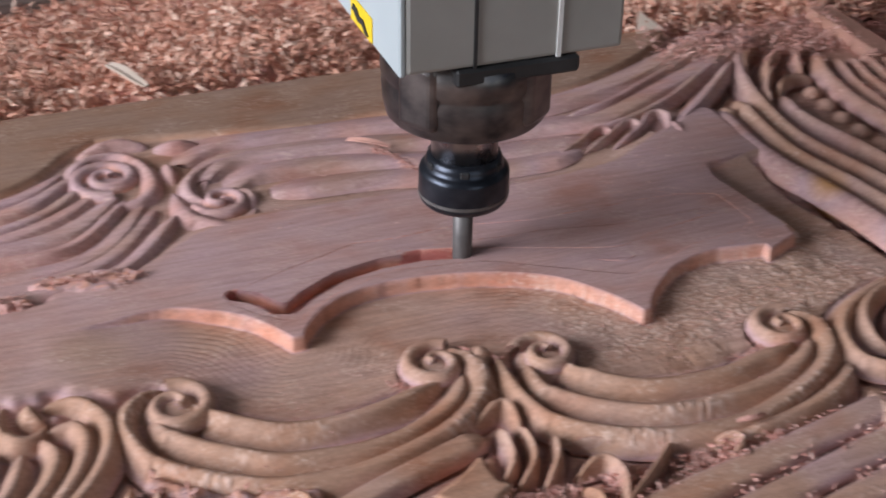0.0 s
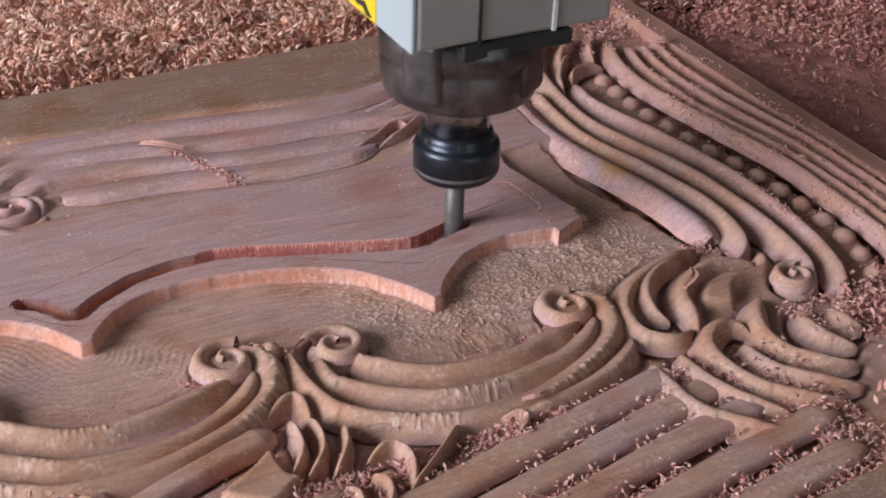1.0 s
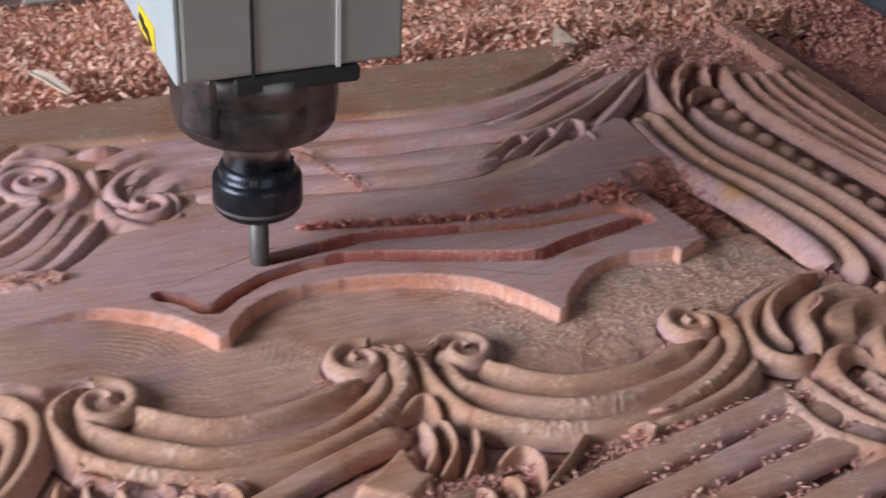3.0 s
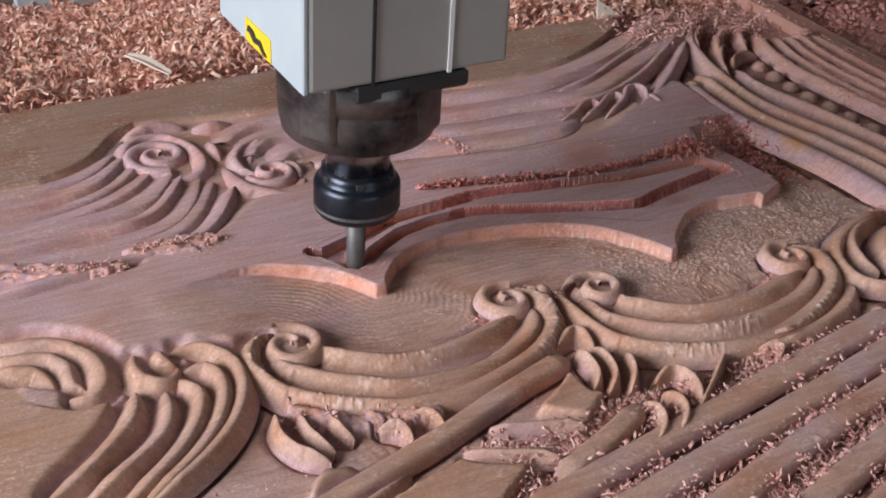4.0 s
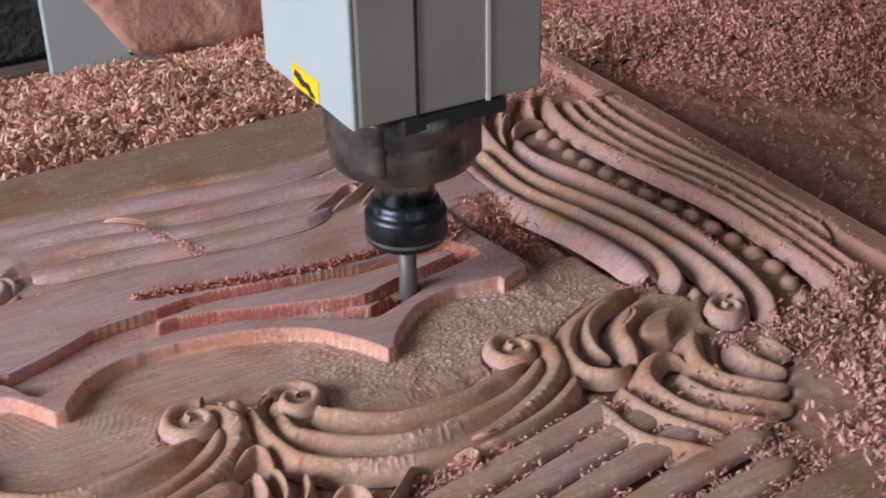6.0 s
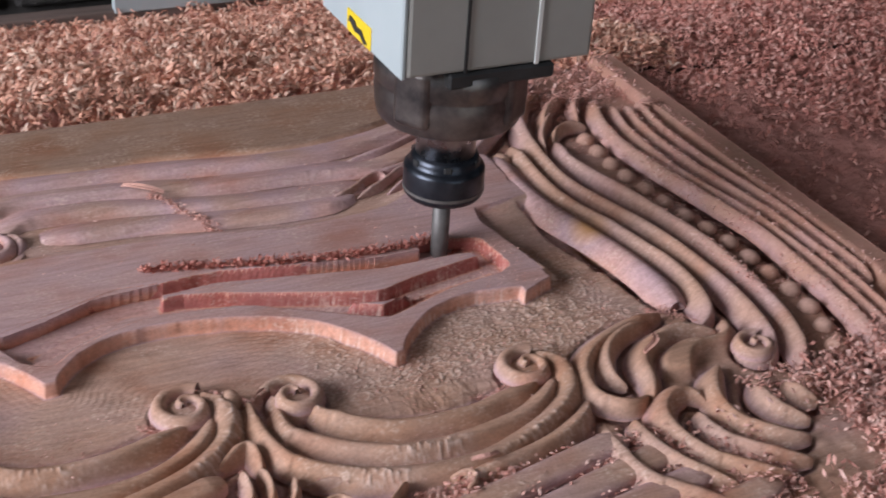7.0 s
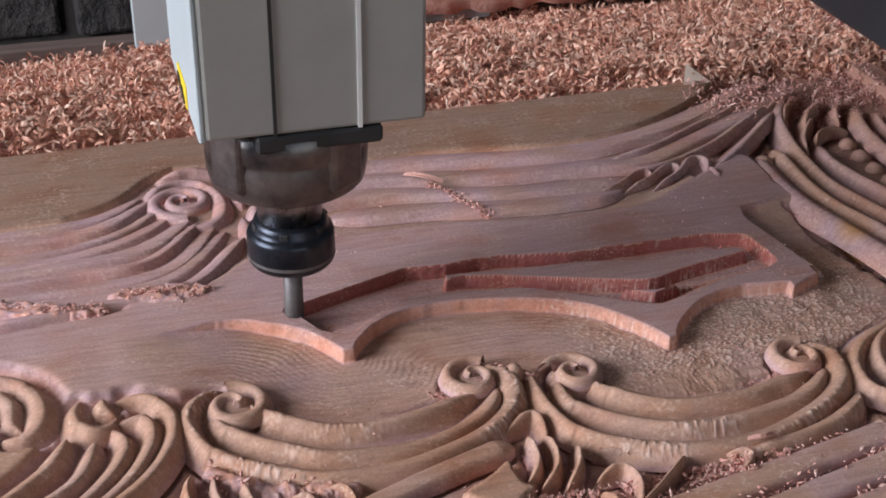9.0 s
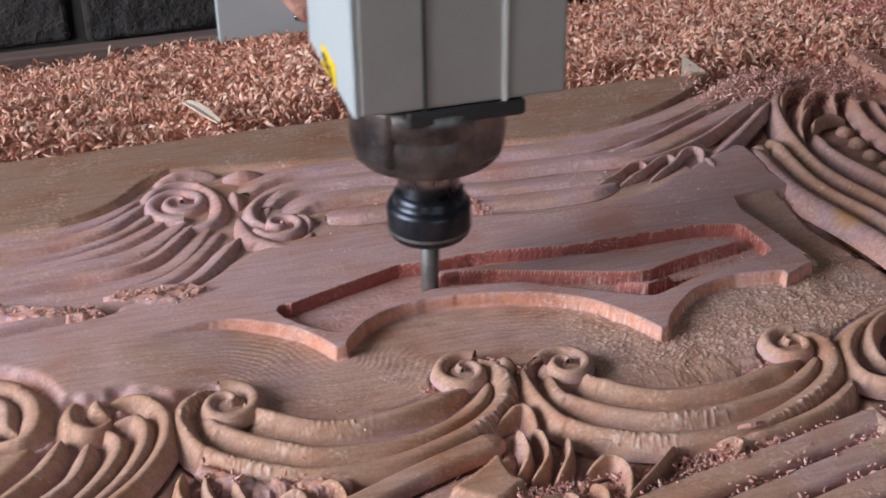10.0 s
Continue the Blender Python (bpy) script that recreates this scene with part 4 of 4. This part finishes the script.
def curls(name, spots, size, mat, rng, wide=(0.8, 1.9), turn=(1.2, 5.0), lift=1.0):
    """Curled strips of planed wood strewn on given spots (x, y, z in mm), all in one mesh."""
    m, k = len(spots), 7
    r = rng.uniform(*size, m)
    ang = rng.uniform(*turn, m)
    w = rng.uniform(*wide, m)
    pitch = rng.uniform(-1.6, 1.6, m)
    u = np.linspace(-0.5, 0.5, k)
    th = ang[:, None] * u[None, :]
    cx, cz = r[:, None] * np.sin(th), r[:, None] * (1 - np.cos(th))
    cy = pitch[:, None] * u[None, :] * 3
    a = np.stack([cx, cy - w[:, None] / 2, cz], -1)
    b = np.stack([cx, cy + w[:, None] / 2, cz], -1)
    p = np.concatenate([a, b], 1)
    q = rng.normal(size=(m, 4))
    q /= np.linalg.norm(q, axis=1)[:, None]
    q0, q1, q2, q3 = q.T
    rot = np.stack([np.stack([1 - 2 * (q2 ** 2 + q3 ** 2), 2 * (q1 * q2 - q0 * q3), 2 * (q1 * q3 + q0 * q2)], -1),
                    np.stack([2 * (q1 * q2 + q0 * q3), 1 - 2 * (q1 ** 2 + q3 ** 2), 2 * (q2 * q3 - q0 * q1)], -1),
                    np.stack([2 * (q1 * q3 - q0 * q2), 2 * (q2 * q3 + q0 * q1), 1 - 2 * (q1 ** 2 + q2 ** 2)], -1)], 1)
    p = np.einsum("mij,mkj->mki", rot, p)
    p[..., 2] -= p[..., 2].min(1)[:, None] * lift
    p += spots[:, None, :]
    base = (np.arange(m) * 2 * k)[:, None]
    j = np.arange(k - 1)[None, :]
    faces = np.stack([base + j, base + j + 1, base + k + j + 1, base + k + j], -1).reshape(-1, 4)
    return link_mesh(name, p.reshape(-1, 3) * MM, faces, mat, None, "", True)


def chunks(name, spots, size, mat, rng):
    """Small broken crumbs: squashed, skewed octahedra, all in one mesh."""
    m = len(spots)
    unit = np.array([(1, 0, 0), (0, 1, 0), (-1, 0, 0), (0, -1, 0), (0, 0, 1), (0, 0, -1)], float)
    p = unit[None] * rng.uniform(*size, m)[:, None, None] * rng.uniform(0.6, 1.1, (m, 6, 1)) + rng.normal(0, 0.12, (m, 6, 3)) * size[0]
    p *= np.stack([rng.uniform(0.8, 1.6, m), rng.uniform(0.4, 0.8, m), rng.uniform(0.3, 0.6, m)], 1)[:, None, :]
    a, b = rng.uniform(0, math.tau, m), rng.uniform(-0.7, 0.7, m)
    x, z = p[..., 0] * np.cos(b)[:, None] - p[..., 2] * np.sin(b)[:, None], p[..., 0] * np.sin(b)[:, None] + p[..., 2] * np.cos(b)[:, None]
    q = np.stack([x * np.cos(a)[:, None] - p[..., 1] * np.sin(a)[:, None], x * np.sin(a)[:, None] + p[..., 1] * np.cos(a)[:, None], z], -1)
    q[..., 2] -= q[..., 2].min(1)[:, None] * 0.7
    q += spots[:, None, :]
    tri = np.array([(0, 1, 4), (1, 2, 4), (2, 3, 4), (3, 0, 4), (1, 0, 5), (2, 1, 5), (3, 2, 5), (0, 3, 5)])
    faces = (np.arange(m)[:, None, None] * 6 + tri[None]).reshape(-1, 3)
    return link_mesh(name, q.reshape(-1, 3) * MM, faces, mat, None, "", False)


def surroundings():
    rng = np.random.default_rng(5)
    heap = grid_mesh("sawdust", np.arange(-520, 1000, 5.0), np.arange(268, 692, 5.0), heap_height, DUST)
    tagged(heap, "deep layer of reddish wood dust behind the panel", "sawdust", kind="stuff")

    def strew(label, x, y, size, lift, mat):
        z = heap_height(x, y) + rng.uniform(*lift, len(x))
        tagged(curls("wood_shavings", np.stack([x, y, z], 1), size, mat, rng), label, "shavings", kind="stuff")

    n = 26000
    strew("heap of curled pinkish brown wood shavings", rng.uniform(-330, 420, n), rng.uniform(267, 470, n), (1.8, 4.8), (-1.5, 4.5), CURL)
    n = 15000
    strew("curled wood shavings at the back of the bed", rng.uniform(-420, 760, n), rng.uniform(470, 690, n), (2.2, 5.0), (-1.5, 4.0), CURL)
    side = grid_mesh("sawdust", np.arange(362, 1000, 5.0), np.arange(-330, 269, 5.0), heap_height, DUST)
    tagged(side, "thin dark red dust lying on the machine bed", "sawdust", kind="stuff")
    n = 30000
    x, y = rng.uniform(364, 800, n), rng.uniform(-60, 470, n)
    keep = rng.uniform(0, 1, n) < 0.10 + 0.90 * step_down(y * 0.6 + (x - 357) * 0.5 + 30 * value_noise(x, y, 40, 33), 130, 220)
    strew("fine reddish shavings beside the panel end", x[keep], y[keep], (1.1, 2.6), (-1.0, 1.0), CURL_DARK)
    table = tagged(new("routing_table"), "dusty dark steel table of the routing machine", "machine table")
    bed = part("bed", box_bm(-0.9, 1.3, -0.75, 0.280, -0.12, -0.0302, 0.004, 1), BED, table)
    part("base", box_bm(-0.85, 1.25, -0.7, 0.74, -0.85, -0.1502, 0.004, 1), BED, table)
    plank = part("edge_plank", box_bm(-0.9, 1.3, 0.692, 0.710, -0.1502, -0.101, 0.002, 2), PLANKM)
    tagged(plank, "dark wooden retaining plank along the shavings", "plank")


surroundings()


def relief_at(x, y):
    return RELIEF[np.clip((y - FRONT).round().astype(int), 0, RELIEF.shape[0] - 1), np.clip((x - LEFT).round().astype(int), 0, RELIEF.shape[1] - 1)]


def crumbs():
    rng = np.random.default_rng(9)

    def strewn(label, x0, x1, y0, y1, count, size, patch, heap=0.0, low=None):
        x, y = rng.uniform(x0, x1, count), rng.uniform(y0, y1, count)
        keep = value_noise(x, y, patch, 61) + 0.35 * value_noise(x, y, patch / 3, 62) > rng.uniform(-0.5, 0.7, count)
        z = relief_at(x, y)
        if low is not None:
            keep &= z < rng.uniform(low - 3, low + 4, count)
        x, y, z = x[keep], y[keep], z[keep]
        z = z + heap * np.abs(rng.normal(0, 1, len(x)))
        tagged(chunks("wood_crumbs", np.stack([x, y, z - 0.2], 1), size, CRUMB, rng), label, "wood crumbs", kind="stuff")

    strewn("pink wood crumbs in the hollows between the flutes", -60, 215, -190, -82, 60000, (0.5, 1.7), 14, 1.2, -5.0)
    strewn("pile of pale wood chips over the leaf ends", 228, 335, -200, -62, 10000, (0.6, 1.8), 40, 2.4)
    strewn("fine pink crumbs along the beaded edge", 276, 354, -130, 235, 11000, (0.35, 1.1), 26, 0.5)
    strewn("wood chips gathered on the far panel corner", 215, 352, 205, 264, 4500, (0.4, 1.2), 30, 1.4)
    strewn("scattered crumbs on the upper carved bands", -190, 200, 100, 220, 4000, (0.25, 0.8), 14, 0.1, -2)
    strewn("scattered crumbs on the front scrolls", -190, 170, -80, 10, 6500, (0.25, 0.8), 14, 0.1, -5)
    strewn("fine crumbs in the hollow at the plateau end", 120, 232, -15, 110, 1800, (0.25, 0.75), 18, 0.1)

    n = 9000
    x, y = rng.uniform(-70, 215, n), rng.uniform(-190, -84, n)
    z = relief_at(x, y)
    keep = (z < -4.0) & (value_noise(x, y, 13, 72) + 0.3 > rng.uniform(-0.5, 0.9, n))
    x, y, z = x[keep], y[keep], z[keep]
    tagged(curls("wood_shavings", np.stack([x, y, z + np.abs(rng.normal(0, 1.6, len(x)))], 1), (0.7, 1.7), CRUMB, rng, (0.7, 1.7), (0.5, 2.4)), "pink shavings caught in the grooves between the flutes", "shavings", kind="stuff")
    n = 5200
    x, y = rng.uniform(210, 335, n), rng.uniform(-200, -55, n)
    keep = step_down(x + 0.5 * (-y - 100) + 25 * value_noise(x, y, 25, 71), 240, 272) > rng.uniform(0, 1, n)
    x, y = x[keep], y[keep]
    tagged(curls("wood_shavings", np.stack([x, y, relief_at(x, y) + np.abs(rng.normal(0, 2.5, len(x)))], 1), (1.2, 2.8), CRUMB, rng, (0.9, 2.2), (0.5, 2.6)), "loose pink shavings heaped on the leaf ends", "shavings", kind="stuff")
    n = 900
    x, y = rng.uniform(225, 350, n), rng.uniform(215, 268, n)
    tagged(curls("wood_shavings", np.stack([x, y, relief_at(x, y) + np.abs(rng.normal(0, 1.5, n))], 1), (0.9, 2.2), CRUMB, rng, (0.7, 1.6), (0.5, 2.6)), "loose pink shavings on the far panel corner", "shavings", kind="stuff")

    def clump(label, line, count, spread, size, heap):
        pts, s = smooth_line(points(line), 0.5)
        count, size = int(count * 2.2), (size[0] * 0.55, size[1] * 0.62)
        p = pts[rng.integers(0, len(pts), count)] + rng.normal(0, spread, (count, 2))
        z = relief_at(p[:, 0], p[:, 1]) - 0.5 + np.abs(rng.normal(0, 0.55 * heap, count))
        return tagged(chunks("shaving_clump", np.column_stack([p, z]), size, CRUMB, rng), label, "wood shavings", kind="stuff")

    clump("pinkish torn shaving fringe lying on the carved band", "31,176 38,160 46,142 52,130", 190, 1.6, (0.8, 2.0), 1.6)
    clump("torn salmon fringe along a carved leaf edge", "-141,101 -128,98 -116,95 -103,95", 240, 2.0, (0.8, 2.2), 2.0)
    clump("torn salmon fringe along the left leaf", "-215,108 -190,102 -170,95 -150,87", 280, 2.0, (0.8, 2.2), 1.8)
    clump("splintered wood at the broken leaf", "-120,-40 -108,-48 -96,-54 -82,-58", 160, 2.0, (0.9, 2.6), 2.4)
    clump("splintered tuft between two scrolls", "14,2 20,-2 25,-6", 90, 1.8, (0.8, 2.0), 2.5)
    clump("orange torn tuft under the curled scroll end", "-20,-3 -16,-8 -12,-12", 60, 1.4, (0.7, 1.6), 1.4)
    clump("torn tuft beside the scroll", "118,-36 126,-34 134,-30", 60, 1.5, (0.7, 1.6), 1.5)
    clump("crumpled torn knot under the scroll", "70,-86 78,-88 88,-86", 45, 2.6, (0.9, 2.4), 1.0)
    clump("torn tuft on the leaf end", "222,0 232,-6 238,-14", 70, 2.0, (0.8, 1.8), 1.8)


crumbs()


def chip_rows():
    """Short rows of red chips thrown up along the back of the pocket, with the times at which they come and go."""
    rng = np.random.default_rng(14)
    line, s = smooth_line(points("172,80 160,83 117,81 77,86 37,95 7,101"), 0.5)
    made = []
    for i in range(10):
        p = line[int(len(line) * i / 10):int(len(line) * (i + 1) / 10)]
        n = 420 if i == 0 else 110
        spot = p[rng.integers(0, len(p), n)] + rng.normal(0, 4.6 if i == 0 else 0.9, (n, 2))
        z = np.abs(rng.normal(0, 2.4 if i == 0 else 1.0, n)) - 0.4
        ob = curls("shaving_row", np.column_stack([spot, z]), (0.7, 1.7), REDCHIP, rng, (0.7, 1.6), (0.6, 3.0))
        tagged(ob, "row of red chips thrown up along the groove", "wood chips", kind="stuff")
        x = p[:, 0].mean()
        come = float(np.interp(-x, [-172, -117, -37, 18], [1.65, 2.05, 2.5, 3.0]))
        go = float(np.interp(-x, [-172, -151, -64, 6], [6.75, 7.0, 7.5, 8.0]))
        made.append((ob, come, go))
    # loose chips thrown into the hollow beyond the plateau
    n = 900
    x, y = rng.normal(203, 9, n), rng.normal(80, 17, n)
    keep = (x > 186) & (x < 219) & (y > 38) & (y < 112)
    x, y = x[keep], y[keep]
    ob = curls("shaving_row", np.column_stack([x, y, relief_at(x, y) + np.abs(rng.normal(0, 0.8, len(x)))]), (0.7, 1.8), REDCHIP, rng, (0.7, 1.7), (0.6, 3.0))
    tagged(ob, "loose red chips thrown into the hollow beside the cove", "wood chips", kind="stuff")
    made.append((ob, 2.1, 6.6))
    return made


ROWS = chip_rows()


def strip(name, label, category, line, width, thick, mat, z0, arch):
    """A bent sliver of wood."""
    pts, s = smooth_line(points(line), 2.0)
    u = s / s[-1]
    d = np.gradient(pts, axis=0)
    d /= np.linalg.norm(d, axis=1)[:, None]
    n = np.stack([-d[:, 1], d[:, 0]], 1)
    w = width * (0.25 + 0.75 * np.sin(np.pi * np.clip(u * 0.9 + 0.08, 0, 1)) ** 0.6)
    z = z0 + arch * np.sin(np.pi * u)
    rows = [np.column_stack([pts + n * (w * k)[:, None], z + dz]) for k, dz in ((-0.5, 0.6), (0.0, 0.0), (0.5, 0.9), (0.5, 0.9 + thick), (0.0, thick), (-0.5, 0.6 + thick))]
    m, k = len(pts), 6
    v = np.stack(rows, 1).reshape(-1, 3)
    f = [(i * k + j, i * k + (j + 1) % k, (i + 1) * k + (j + 1) % k, (i + 1) * k + j) for i in range(m - 1) for j in range(k)]
    f += [tuple(range(k))[::-1], tuple((m - 1) * k + j for j in range(k))]
    return tagged(link_mesh(name, v * MM, f, mat, None, "", False, 0.75), label, category)


def slivers():
    strip("wood_sliver", "long pale curved wood sliver on the shavings", "wood sliver", "-84,302 -80,289 -75,277 -69,267", 7.0, 1.0, OFFCUT, 7.0, 3.0)
    strip("wood_sliver", "thin pink sliver on the carved band", "wood sliver", "18,182 26,174 36,168", 3.5, 0.7, WOOD, 2.5, 2.0)
    for line, w, z in (("337,191 343,188 349,188", 6.0, 1.0), ("92,-79 98,-81 104,-79", 2.0, 1.0), ("196,-40 204,-36 208,-28", 3.0, 1.0), ("352,262 362,256 376,252", 6.0, -8.0)):
        strip("wood_sliver", "small pale curled wood sliver lying on the carving", "wood sliver", line, w, 0.7, WOOD, z, 1.5)
    bm = bmesh.new()
    top, low = [(224, 262), (241, 261), (229, 272)], []
    a = [bm.verts.new((x * MM, y * MM, 0.0006)) for x, y in top]
    b = [bm.verts.new((x * MM, y * MM, h * MM)) for (x, y), h in zip(top, (3.5, 2.5, 11.0))]
    bm.faces.new(a[::-1])
    bm.faces.new(b)
    for i in range(3):
        bm.faces.new((a[i], a[(i + 1) % 3], b[(i + 1) % 3], b[i]))
    tagged(part("wood_offcut", bm, OFFCUT), "pale triangular wood offcut on the panel's back edge", "wood offcut")


slivers()


def workshop():
    def slab(name, x0, x1, y0, y1, z0, z1, mat):
        return tagged(part(name, box_bm(x0, x1, y0, y1, z0, z1), mat), kind="structure")
    # unseen shell added to close the room and bounce fill, brick north wall apart
    slab("floor", -2.6, 3.6, -3.2, 1.3, -0.95, -0.85, CONCRETE)
    slab("ceiling", -2.6, 3.6, -3.2, 1.3, 2.2, 2.3, PLASTER)
    slab("wall_east", 3.4, 3.6, -3.0, 1.1, -0.85, 2.2, PLASTER)
    slab("wall_north", -2.4, 3.4, 1.1, 1.3, -0.85, 2.2, MORTAR)
    north = bpy.data.objects["wall_north"]
    rng = random.Random(4)
    shape = part("brick", box_bm(-0.108, 0.108, -0.012, 0.012, -0.034, 0.034, 0.006, 2), BRICKM, north)
    spots = [(-1.3 + 0.232 * i + (0.116 if j % 2 else 0), -0.62 + 0.082 * j) for j in range(11) for i in range(9)]
    for n, (x, z) in enumerate(spots):
        ob = shape if n == 0 else new("brick", shape.data)
        ob.parent = north
        ob.location = (x + rng.uniform(-0.004, 0.004), 1.098 + rng.uniform(-0.004, 0.006), z + rng.uniform(-0.003, 0.003))
        ob.rotation_euler = (rng.uniform(-0.03, 0.03), rng.uniform(-0.02, 0.02), rng.uniform(-0.02, 0.02))
    slab("wall_west", -2.6, -2.4, 0.7, 1.1, -0.85, 2.2, PLASTER)
    slab("wall_west", -2.6, -2.4, -3.0, -1.4, -0.85, 2.2, PLASTER)
    slab("wall_west", -2.6, -2.4, -1.4, 0.7, -0.85, 0.2, PLASTER)
    slab("wall_west", -2.6, -2.4, -1.4, 0.7, 1.7, 2.2, PLASTER)
    slab("wall_south", -2.6, -0.35, -3.2, -3.0, -0.85, 2.2, PLASTER)
    slab("wall_south", 1.35, 3.6, -3.2, -3.0, -0.85, 2.2, PLASTER)
    slab("wall_south", -0.35, 1.35, -3.2, -3.0, 1.65, 2.2, PLASTER)


workshop()


# ---- movement ----
def motions():
    walk(head, [(t, pose(x * MM, y * MM, 0)) for t, x, y in TIP])
    down = pose(0, 0, -13 * MM)
    for ob, come, go in ROWS:
        walk(ob, [(0, down), (come, down), (come + 0.2, pose(0, 0, 0)), (go, pose(0, 0, 0)), (go + 0.2, down), (10.2, down)])
    for ob, t in PIECES:
        a = max(t, 0.02)
        walk(ob, [(0, pose(0, 0, 0)), (a, pose(0, 0, 0)), (a + 0.17, pose(0, 0, -9.5 * MM)), (10.2, pose(0, 0, -9.5 * MM))])


motions()
